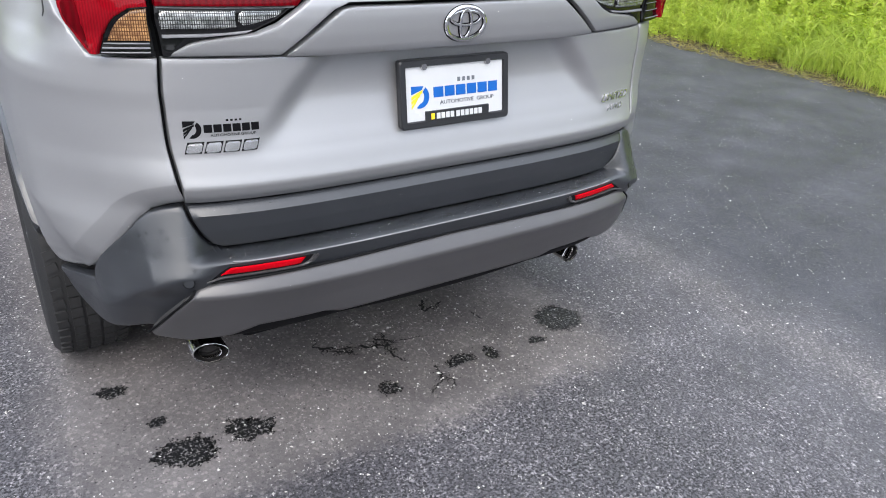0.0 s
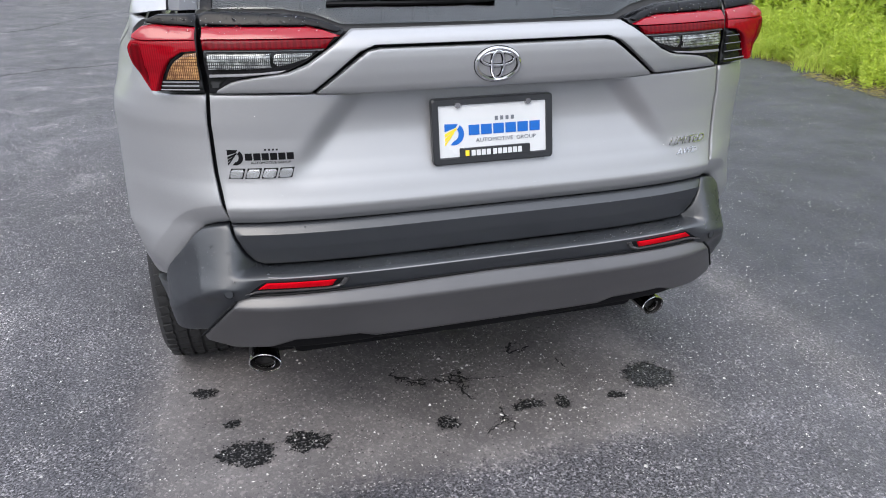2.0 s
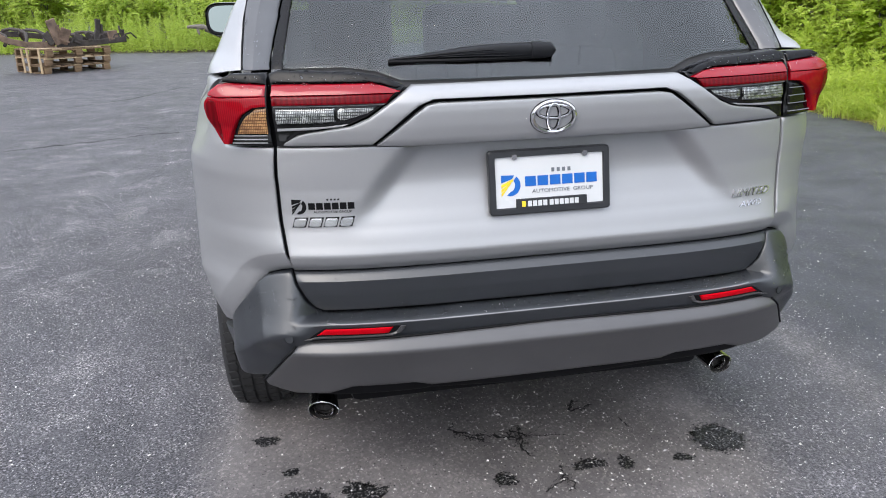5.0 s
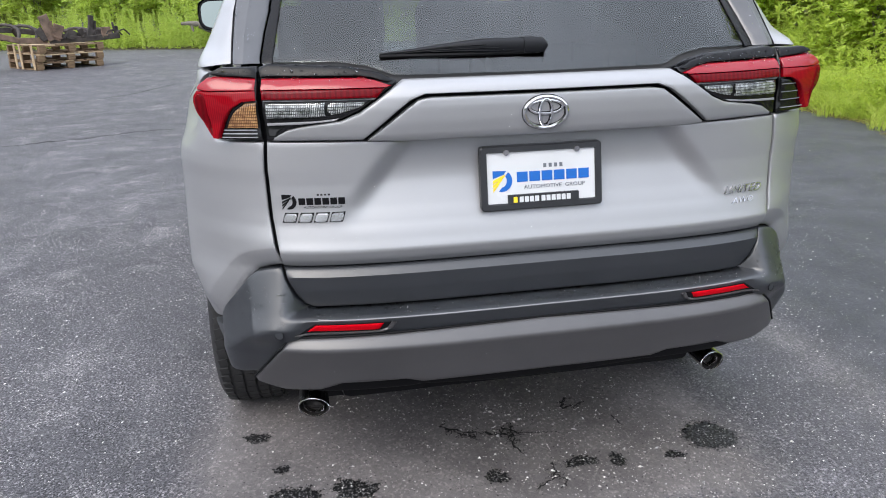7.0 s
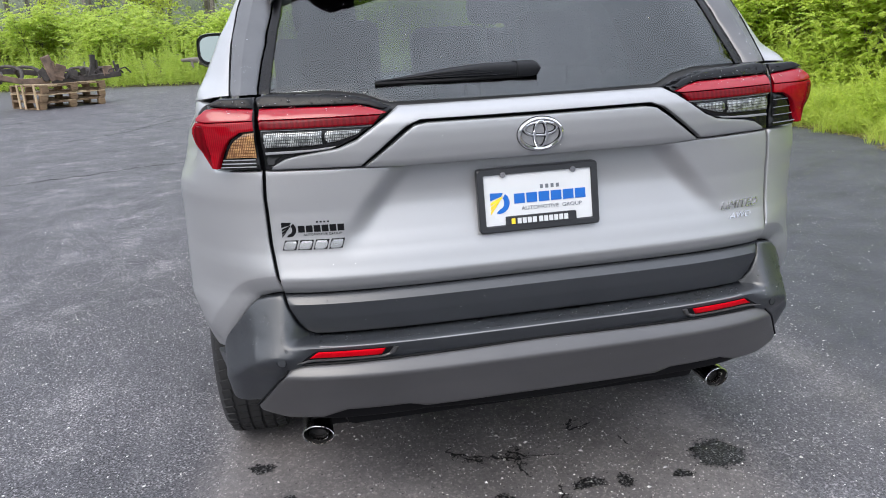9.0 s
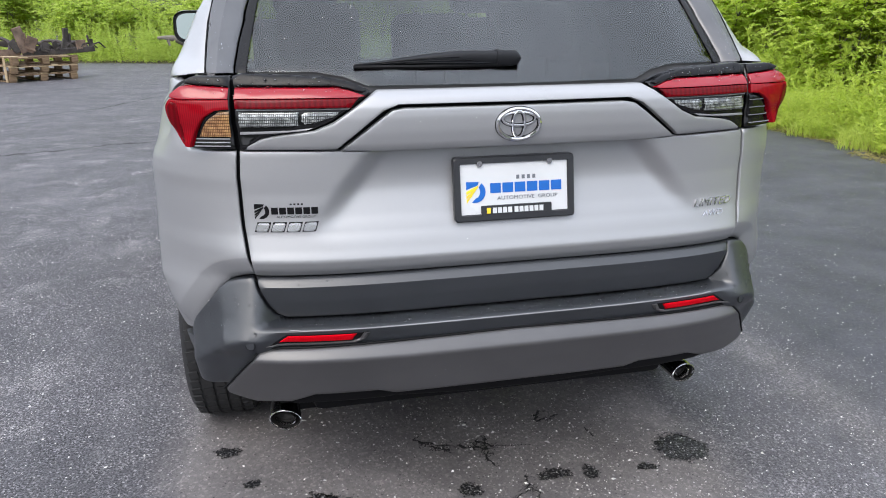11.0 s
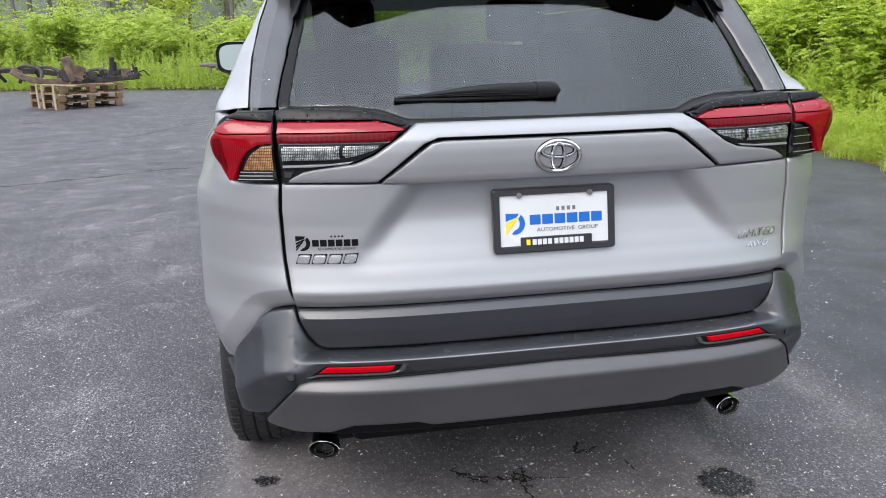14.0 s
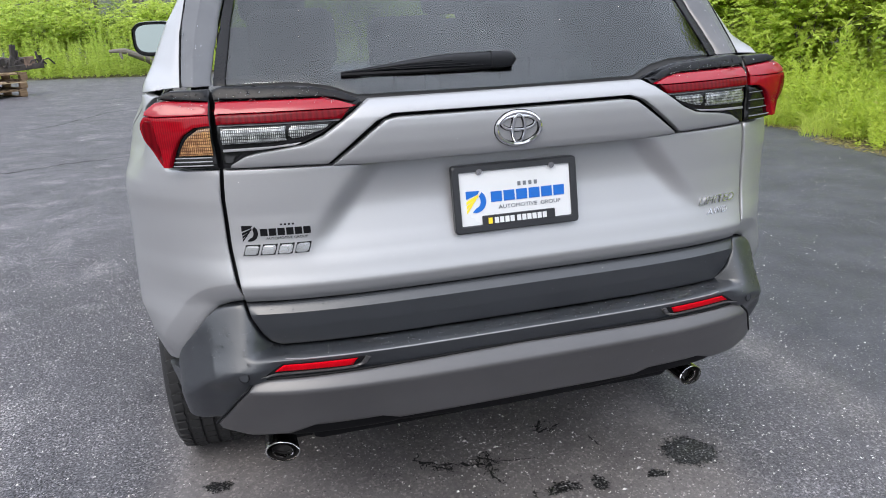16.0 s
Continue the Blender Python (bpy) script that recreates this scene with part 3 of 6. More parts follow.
def stain(x, y, rx, ry, seed, ragged=0.3, mat=None, label="black wet stain soaked into the asphalt"):
    """A blot with a frayed rim and small specks round it."""
    rng = random.Random(seed)
    ph = [rng.uniform(0, 6.28) for _ in range(6)]

    def edge(a):
        return 1 + ragged * (0.5 * math.sin(2 * a + ph[0]) + 0.35 * math.sin(3 * a + ph[1]) + 0.3 * math.sin(7 * a + ph[2]) + 0.22 * math.sin(13 * a + ph[3]))

    bm = bmesh.new()
    n = 140
    jag = [rng.uniform(-0.16, 0.10) for _ in range(n)]
    pts = [(x + rx * (edge(2 * math.pi * k / n) + jag[k]) * math.cos(2 * math.pi * k / n), y + ry * (edge(2 * math.pi * k / n) + jag[k]) * math.sin(2 * math.pi * k / n), 0.0012) for k in range(n)]
    bm.faces.new([bm.verts.new(p) for p in pts])
    for _ in range(int(40 + 900 * (rx + ry))):
        a = rng.uniform(0, 6.28)
        r = edge(a) + abs(rng.gauss(0, 0.14))
        cx, cy, w = x + rx * r * math.cos(a), y + ry * r * math.sin(a), rng.uniform(0.001, 0.0042)
        h = rng.uniform(0.0014, 0.0024)
        bm.faces.new([bm.verts.new((cx + w * rng.uniform(0.6, 1.3) * math.cos(b), cy + w * rng.uniform(0.6, 1.3) * math.sin(b), h)) for b in (0, 1.05, 2.1, 3.14, 4.2, 5.2)])
    bmesh.ops.triangulate(bm, faces=bm.faces)
    tagged(part("oil_stain", bm, mat or WET), label, "stain", "stains behind the car", "structure")


def crack(pts, width, seed, label="black branching crack in the asphalt", branches=0):
    """A ragged black seam with short side branches and crumbs."""
    rng = random.Random(seed)
    bm = bmesh.new()

    def seam(line, w0, taper):
        fine = []
        for (a, b), (c, d) in zip(line, line[1:]):
            k = max(2, int(math.hypot(c - a, d - b) / (w0 * 1.3)))
            fine += [(a + (c - a) * i / k + rng.gauss(0, w0 * 0.55), b + (d - b) * i / k + rng.gauss(0, w0 * 0.55)) for i in range(k)]
        fine.append(line[-1])
        rows = []
        for i, (x, y) in enumerate(fine):
            (a, b), (c, d) = fine[max(i - 1, 0)], fine[min(i + 1, len(fine) - 1)]
            t = Vector((c - a, d - b)).normalized() if (c - a or d - b) else Vector((1, 0))
            w = w0 * rng.uniform(0.12, 1.0) * (1 - taper * i / len(fine)) * (0.2 if i in (0, len(fine) - 1) else 1)
            rows.append((bm.verts.new((x - t.y * w, y + t.x * w, 0.002)), bm.verts.new((x + t.y * w, y - t.x * w, 0.002))))
        for (a, b), (c, d) in zip(rows, rows[1:]):
            bm.faces.new((a, b, d, c))
        return fine

    spine = seam(pts, width, 0.3)
    for _ in range(branches):
        x, y = rng.choice(spine)
        a, r = rng.uniform(0, 6.28), width * rng.uniform(2.0, 7.0)
        seam([(x, y), (x + 0.5 * r * math.cos(a), y + 0.5 * r * math.sin(a)), (x + r * math.cos(a + 0.6), y + r * math.sin(a + 0.6))], width * 0.5, 0.8)
    for _ in range(branches * 3):
        x, y = rng.choice(spine)
        cx, cy, w = x + rng.gauss(0, width * 1.6), y + rng.gauss(0, width * 1.6), width * rng.uniform(0.08, 0.3)
        bm.faces.new([bm.verts.new((cx + w * rng.uniform(0.6, 1.3) * math.cos(b), cy + w * rng.uniform(0.6, 1.3) * math.sin(b), 0.002)) for b in (0, 1.05, 2.1, 3.14, 4.2, 5.2)])
    tagged(part("crack", bm, CRACK), label, "crack", "cracks in the asphalt", "structure")


ground()
for i, (x, y, rx, ry, rg) in enumerate([(-0.715, 0.155, 0.075, 0.058, 0.25), (-0.53, 0.165, 0.055, 0.05, 0.45), (-0.845, 0.525, 0.04, 0.022, 0.4), (-0.755, 0.32, 0.022, 0.016, 0.3),
                                        (-0.075, 0.13, 0.03, 0.03, 0.3), (0.215, 0.15, 0.045, 0.026, 0.35), (0.335, 0.135, 0.022, 0.03, 0.3), (0.53, 0.12, 0.025, 0.018, 0.4)]):
    stain(x, y, rx, ry, 40 + i, rg)
stain(0.70, 0.195, 0.078, 0.085, 60, 0.14, DAMP, "faint damp round stain drying on the asphalt")
for i, (pts, w) in enumerate([([(-0.21, 0.46), (-0.13, 0.40), (-0.04, 0.37), (0.04, 0.35)], 0.011), ([(-0.16, 0.40), (-0.09, 0.36)], 0.008), ([(0.045, 0.41), (0.04, 0.34), (0.02, 0.28), (0.035, 0.24)], 0.009),
                              ([(0.01, 0.40), (0.06, 0.36)], 0.007), ([(0.12, 0.17), (0.11, 0.10), (0.03, 0.04)], 0.007), ([(0.11, 0.10), (0.14, 0.07), (0.10, 0.03)], 0.006), ([(0.08, 0.35), (0.2, 0.33)], 0.004),
                              ([(0.30, 0.55), (0.26, 0.47), (0.36, 0.50)], 0.008), ([(0.42, 0.40), (0.43, 0.33)], 0.005)]):
    crack(pts, w * 0.8, 70 + i, branches=16 if w > 0.0065 else 6)
crack([(-9.0, 5.9), (-5.5, 6.75), (-4.12, 7.20), (-3.24, 7.55), (-2.70, 7.85), (-2.16, 8.0), (-0.5, 8.7), (2.0, 9.4)], 0.034, 90, "long thin crack running across the car park")
crack([(-14, 14.6), (-7.04, 15.6), (-5.5, 16.9), (-3.0, 18.0)], 0.045, 91, "long thin crack running across the car park")
crack([(-4.6, 11.4), (-3.78, 12.3), (-3.2, 14.1), (-2.5, 14.9)], 0.035, 92, "long thin crack running across the car park")


def chips():
    rng = np.random.default_rng(3)
    n = 150000
    x, y = rng.uniform(-5.4, 5.4, n), rng.uniform(-1.4, 3.2, n) + rng.exponential(1.1, n)
    # they gather where the fines are washed out
    keep = 0.5 + 0.5 * np.sin(3.1 * x + 1.7 * np.sin(2.3 * y)) * np.sin(2.7 * y + 1.3 * np.sin(4.1 * x)) > rng.random(n) * 1.15 - 0.15
    # the sealed lane shows fewer
    keep &= rng.random(n) < np.interp(x, (1.2, 2.2, 4.5), (1.0, 0.32, 0.12))
    x, y = x[keep], y[keep]
    n = len(x)
    r = 0.0012 + np.minimum(rng.exponential(0.00095, n), 0.0055)
    unit = np.array(((1, 0, 0), (-1, 0, 0), (0, 1, 0), (0, -1, 0), (0, 0, 0.7), (0, 0, -0.3)), float)
    a = rng.uniform(0, 6.28, n)
    st = rng.uniform(0.6, 1.5, (n, 1))
    v = unit[None] * r[:, None, None] * rng.uniform(0.7, 1.3, (n, 6, 1))
    vx, vy = v[:, :, 0] * st, v[:, :, 1] / st
    px = x[:, None] + vx * np.cos(a)[:, None] - vy * np.sin(a)[:, None]
    py = y[:, None] + vx * np.sin(a)[:, None] + vy * np.cos(a)[:, None]
    verts = np.stack((px, py, v[:, :, 2] + 0.0013), 2).reshape(-1, 3)
    f = np.array(((0, 2, 4), (2, 1, 4), (1, 3, 4), (3, 0, 4), (2, 0, 5), (1, 2, 5), (3, 1, 5), (0, 3, 5)))
    faces = (f[None] + 6 * np.arange(n)[:, None, None]).reshape(-1, 3)
    tagged(mesh_object("stone_chips", verts.tolist(), faces.tolist(), CHIP), "pale stone chips showing in the asphalt", "stone chips", kind="stuff")


chips()

# ---- the car ----
car = thing("car", "silver compact SUV with dark grey cladding, wet, parked on asphalt", "car")

# dark shell behind the joints
shell_out = both([(0.0, 1.256), (0.345, 1.256), (0.40, 1.272), (0.50, 1.290), (0.66, 1.296), (0.80, 1.29), (0.86, 1.2), (0.88, 1.0), (0.88, 0.7), (0.80, 0.52), (0.60, 0.47), (0.0, 0.45)])
panel("inner_shell", shell_out, lambda x, z: body_y(x, z) + 0.025, DARK, car, "black shell behind the panel joints", thick=0.05, step=0.03)

tailgate = panel("tailgate", both([(0.0, 1.122), (0.36, 1.123), (0.45, 1.127), (0.682, 1.129), (0.687, 1.06), (0.685, 0.94), (0.676, 0.85), (0.670, 0.812), (0.0, 0.812)]), body_y, PAINT, car, "silver painted lower tailgate", step=0.012, roll=0.004, rows=(0.8164, 0.833, 0.852, 0.857, 0.862), sharp=28)
panel("tailgate_cladding", both([(0.0, 0.8095), (0.669, 0.8085), (0.662, 0.776), (0.640, 0.730), (0.622, 0.708), (0.600, 0.698), (0.0, 0.698)]), body_y, CLAD, tailgate, "dark grey plastic strip", step=0.012, out=0.001, rows=(0.745, 0.785, 0.7945, 0.803, 0.8052))
panel("garnish", both([(0.0, 1.226), (0.285, 1.227), (0.315, 1.222), (0.435, 1.134), (0.440, 1.1285), (0.36, 1.125), (0.0, 1.124)]), garnish_y, PAINT, tailgate, "silver garnish", step=0.012, roll=0.003, rows=(1.124, 1.14, 1.205, 1.218))
panel("upper_garnish", both([(0.0, 1.268), (0.345, 1.268), (0.372, 1.252), (0.455, 1.196), (0.500, 1.178), (0.600, 1.165), (0.630, 1.158), (0.668, 1.138), (0.668, 1.133), (0.452, 1.1325), (0.336, 1.222), (0.30, 1.236), (0.0, 1.235)]),
      lambda x, z: garnish_y(x, z) - 0.002 + 0.012 * smooth(0.40, 0.60, abs(x)), PAINT, tailgate, "silver garnish", step=0.010, roll=0.0035)

# the crease that runs from the reflectors down and round the side; below it the bumper is drawn in
CREASE = [(0.70, 0.662), (0.765, 0.660), (0.82, 0.633), (0.87, 0.588), (0.93, 0.550), (1.10, 0.512), (1.20, 0.502), (1.30, 0.498)]


def under_crease(u, z):
    a = abs(u)
    return -0.20 * max(0.0, lerp_table(CREASE, a) - z) * smooth(0.70, 0.84, a) if a > 0.70 else 0.0


bumper_half = [(0.0, 0.6905), (0.600, 0.691), (0.628, 0.703), (0.648, 0.728), (0.669, 0.776), (0.676, 0.8065), (0.715, 0.8005), (0.746, 0.790), (0.769, 0.770), (0.798, 0.731), (0.829, 0.690), (0.854, 0.645)]
right = [(ux(x, z), z) for x, z in bumper_half] + [(uy(y, z, bumper_y), z) for y, z in ((0.25, 0.580), (0.33, 0.556), (0.40, 0.535), (0.475, 0.515), (0.500, 0.47), (0.495, 0.432), (0.43, 0.436), (0.35, 0.441), (0.27, 0.452), (0.16, 0.474))] + \
        [(ux(0.800, 0.486), 0.486), (ux(0.760, 0.486), 0.486), (ux(0.70, 0.475), 0.475), (ux(0.55, 0.48), 0.48), (0.0, 0.48)]
bumper = panel("rear_bumper", right + [(-a, b) for a, b in right[::-1] if a > 1e-6], bumper_y, CLAD, car, "dark grey plastic rear bumper beaded with rain", out=under_crease, thick=0.03, roll=0.004, step=0.012, rows=(0.654, 0.660, 0.670, 0.676, 0.680, 0.683, 0.686), lines=[[(t * ux(0.762, z), z) for z in np.linspace(0.64, 0.80, 17)] for t in (-1, 1)] + [[(t * u, lerp_table(CREASE, u) + d) for u in np.linspace(0.72, 1.28, 57)] for t in (-1, 1) for d in (0.0, -0.003)])
skid = panel("skid_plate", both([(0.0, 0.636), (0.640, 0.628), (0.672, 0.620), (0.700, 0.590), (0.770, 0.490), (0.762, 0.478), (0.690, 0.458), (0.600, 0.463), (0.540, 0.486), (0.375, 0.488), (0.330, 0.474), (0.0, 0.474)]),
      skid_y, SKID, bumper, "lighter grey skid plate", out=0.012, thick=0.035, roll=0.005, step=0.012, rows=(0.595, 0.602, 0.608))
line = [(0.0, 0.6385), (0.640, 0.6305), (0.6745, 0.6225), (0.703, 0.591), (0.774, 0.490)]
line = [(-x, z) for x, z in line[:0:-1]] + line
bm = bmesh.new()
tube(bm, [on_car(ux(a + (c - a) * k / 12, b + (e - b) * k / 12), b + (e - b) * k / 12, skid_y, 0.0095) for (a, b), (c, e) in zip(line, line[1:]) for k in range(12)], 0.0030, 6)
part("skid_seam", bm, DARK, bumper, "black joint round the skid plate")
panel("lower_valance", both([(0.0, 0.50), (0.68, 0.50), (0.66, 0.45), (0.60, 0.44), (0.36, 0.445), (0.325, 0.448), (0.10, 0.434), (0.0, 0.434)]), lambda x, z: skid_y(x, z) + 0.012, DARK, bumper, "dark lower lip", thick=0.06, step=0.02)

TRIM_IN = [(1.30, 0.687), (1.38, 0.671), (1.43, 0.655), (1.52, 0.631), (1.66, 0.594)]
TRIM_OUT = [(1.30, 0.735), (1.365, 0.730), (1.43, 0.722), (1.52, 0.698), (1.60, 0.667), (1.66, 0.645)]


def x_trim(z):
    return lerp_table(TRIM_IN, z) - 0.003


for s in (-1, 1):
    # quarter panel, cut by the wheel arch, up to the window line
    arch = [(0.92 - 0.435 * math.cos(a), 0.37 + 0.435 * math.sin(a)) for a in np.linspace(0.42, 2.6, 15)]
    q = [(0.690, 1.129), (0.696, 1.06), (0.694, 0.94), (0.685, 0.85), (0.679, 0.8145), (0.719, 0.8080), (0.752, 0.7965), (0.777, 0.7755), (0.806, 0.7365), (0.837, 0.6945), (0.862, 0.6505)]
    low = [(uy(y, z, quarter_y), z) for y, z in ((0.257, 0.588), (0.33, 0.564), (0.40, 0.543), (0.480, 0.523))]
    out = [(ux(x, z), z) for x, z in q] + low + [(uy(y, z, quarter_y), z) for y, z in arch] + \
          [(uy(1.5, 0.35, quarter_y), 0.35), (uy(2.2, 0.35, quarter_y), 0.35), (uy(2.2, 1.14, body_y), 1.14), (uy(0.9, 1.155, body_y), 1.155), (uy(0.53, 1.162, body_y), 1.162), (uy(0.40, 1.278, body_y), 1.278), (uy(0.20, 1.296, body_y), 1.296),
           (ux(0.815, 1.290), 1.290), (ux(0.838, 1.268), 1.268), (ux(0.850, 1.236), 1.236), (ux(0.846, 1.210), 1.210), (ux(0.830, 1.176), 1.176), (ux(0.810, 1.136), 1.136), (ux(0.80, 1.129), 1.129)]
    seam = [(ux(x, z), z) for x, z in q[4:]] + low

    seam = [seam[0]] + [(a + (c - a) * k, b + (e - b) * k) for (a, b), (c, e) in zip(seam, seam[1:]) for k in (0.25, 0.75)] + [seam[-1]]
    folds = []
    for d in (0.007, 0.0133, 0.0147, 0.026, 0.038, 0.0512, 0.0528, 0.060):
        fold = []
        for i in range(len(seam)):
            (a, b), (c, e) = seam[max(i - 1, 0)], seam[min(i + 1, len(seam) - 1)]
            w = math.hypot(c - a, e - b)
            fold.append((seam[i][0] - (e - b) / w * d, seam[i][1] + (c - a) / w * d))
        folds.append([(s * (a + (c - a) * k / 8), b + (e - b) * k / 8) for (a, b), (c, e) in zip(fold, fold[1:]) for k in range(8)] + [(s * fold[-1][0], fold[-1][1])])

    def turned_in(u, z):
        """The panel folds in towards the cladding's seam."""
        d = min(math.hypot(abs(u) - a - (c - a) * k, z - b - (e - b) * k) for (a, b), (c, e) in zip(seam, seam[1:])
                for k in [min(1.0, max(0.0, ((abs(u) - a) * (c - a) + (z - b) * (e - b)) / ((c - a) ** 2 + (e - b) ** 2)))])
        x = on_car(u, z, quarter_y).x
        q4 = min(1.0, abs(x) / half_width(z)) ** 4
        ny, nx = max(0.0, 1 - q4) ** 0.75 / DEEP, q4 ** 0.75 / 0.94
        step = min(-0.008, (quarter_y(x, z) - bumper_y(x, z)) * ny / math.hypot(nx, ny) - 0.005)
        return step * float(np.interp(d, (0.0, 0.014, 0.052), (1.0, 0.6, 0.0)))

    panel("quarter_panel", [(s * a, b) for a, b in out], quarter_y, PAINT, car, "silver painted body side", out=turned_in, step=0.014, roll=0.003, sharp=55, lines=folds)
    panel("front_door", [(s * a, b) for a, b in [(uy(2.21, 0.35, quarter_y), 0.35), (uy(3.55, 0.35, quarter_y), 0.35), (uy(3.55, 1.13, body_y), 1.13), (uy(2.21, 1.14, body_y), 1.14)]], quarter_y, PAINT, car, "silver painted door", step=0.05)
    # dark flare round the wheel arch
    flare = [(uy(0.92 - r * math.cos(a), 0.37 + r * math.sin(a), body_y), 0.37 + r * math.sin(a)) for r, aa in ((0.452, np.linspace(0.52, 2.9, 20)), (0.395, np.linspace(2.9, 0.46, 20))) for a in aa]
    panel("arch_flare", [(s * a, b) for a, b in flare], body_y, CLAD, car, "dark grey wheel arch trim", out=0.017, thick=0.07, step=0.02, roll=0.012)
    # upper side above the lamp: pillar and roof edge
    up = [(ux(0.740, 1.307), 1.307), (ux(0.80, 1.305), 1.305), (uy(0.20, 1.300, body_y), 1.300), (uy(0.405, 1.282, body_y), 1.282), (uy(0.54, 1.165, body_y), 1.165), (uy(0.95, 1.16, body_y), 1.16), (uy(1.05, 1.40, body_y), 1.40), (uy(1.3, 1.60, body_y), 1.60),
          (uy(3.0, 1.62, body_y), 1.62), (uy(3.0, 1.67, body_y), 1.67), (uy(0.60, 1.67, body_y), 1.67), (ux(0.672, 1.60), 1.60), (ux(0.703, 1.52), 1.52), (ux(0.727, 1.43), 1.43), (ux(0.735, 1.365), 1.365)]
    panel("rear_pillar", [(s * a, b) for a, b in up], pillar_y, PAINT, car, "silver painted rear pillar", out=lambda u, z: -0.018 * (1 - smooth(0.004, 0.032, abs(on_car(u, z, pillar_y).x) - lerp_table(TRIM_OUT, z))), step=0.012, roll=0.003)
    panel("side_window", [(s * a, b) for a, b in [(uy(0.96, 1.145, body_y), 1.145), (uy(3.3, 1.115, body_y), 1.115), (uy(2.9, 1.61, body_y), 1.61), (uy(1.32, 1.595, body_y), 1.595), (uy(1.06, 1.40, body_y), 1.40)]], body_y, SIDE, car, "dark tinted side glass", out=-0.006, thick=0.004, step=0.05, roll=0.002, closed=True).visible_shadow = False
    # gloss strip between the pillar and the rear window
    def facet(u, z):
        """The trim rises from the glass to a ridge, then runs level to the body."""
        t = (abs(on_car(u, z, glass_y).x) - lerp_table(TRIM_IN, z)) / (lerp_table(TRIM_OUT, z) - lerp_table(TRIM_IN, z))
        return float(np.interp(t, (0.0, 0.52, 1.0), (0.006, 0.038, 0.036)))

    trim_out = [(lerp_table(TRIM_OUT, z), z) for z in (1.306, 1.365, 1.43, 1.52, 1.60, 1.66)]
    trim_in = [(lerp_table(TRIM_IN, z), z) for z in (1.66, 1.60, 1.52, 1.43, 1.38, 1.306)]
    ridge = [[(s * ux((lerp_table(TRIM_OUT, z) + lerp_table(TRIM_IN, z)) / 2, z), z) for z in np.linspace(1.30, 1.66, 37)]]
    panel("pillar_trim", one(s, trim_out + trim_in), glass_y, TRIM, car, "grey gloss pillar trim", out=facet, thick=0.04, step=0.012, roll=0.004, sharp=25, lines=ridge)
    # a black tube stands in for the dark groove beside the trim
    bm = bmesh.new()
    tube(bm, [on_car(s * ux(lerp_table(TRIM_OUT, z) + 0.003, z), z, glass_y, 0.034) for z in np.linspace(1.308, 1.66, 30)], 0.0024, 6)
    part("pillar_groove", bm, DARK, car, "black line standing for the dark groove beside the pillar trim")
    panel("pillar_edge", one(s, [(0.656, 1.306), (x_trim(1.306), 1.306), (x_trim(1.38), 1.38), (x_trim(1.43), 1.43), (x_trim(1.52), 1.52), (x_trim(1.66), 1.66), (0.575, 1.66), (0.603, 1.53), (0.627, 1.44)]), lambda x, z: glass_y(x, z) - 0.005, BLACK, car, "black band at the window edge", thick=0.02, step=0.012, roll=0.002)
    fin = [(x_trim(1.53) - 0.004, 1.545), (x_trim(1.53) + 0.010, 1.53), (x_trim(1.57) + 0.026, 1.57), (x_trim(1.64) + 0.030, 1.64), (x_trim(1.64) - 0.01, 1.64)]
    panel("spoiler_fin", one(s, fin), lambda x, z: glass_y(x, z) - 0.040, BLACK, car, "black gloss fin at the spoiler's end", thick=0.04, step=0.012, roll=0.005)


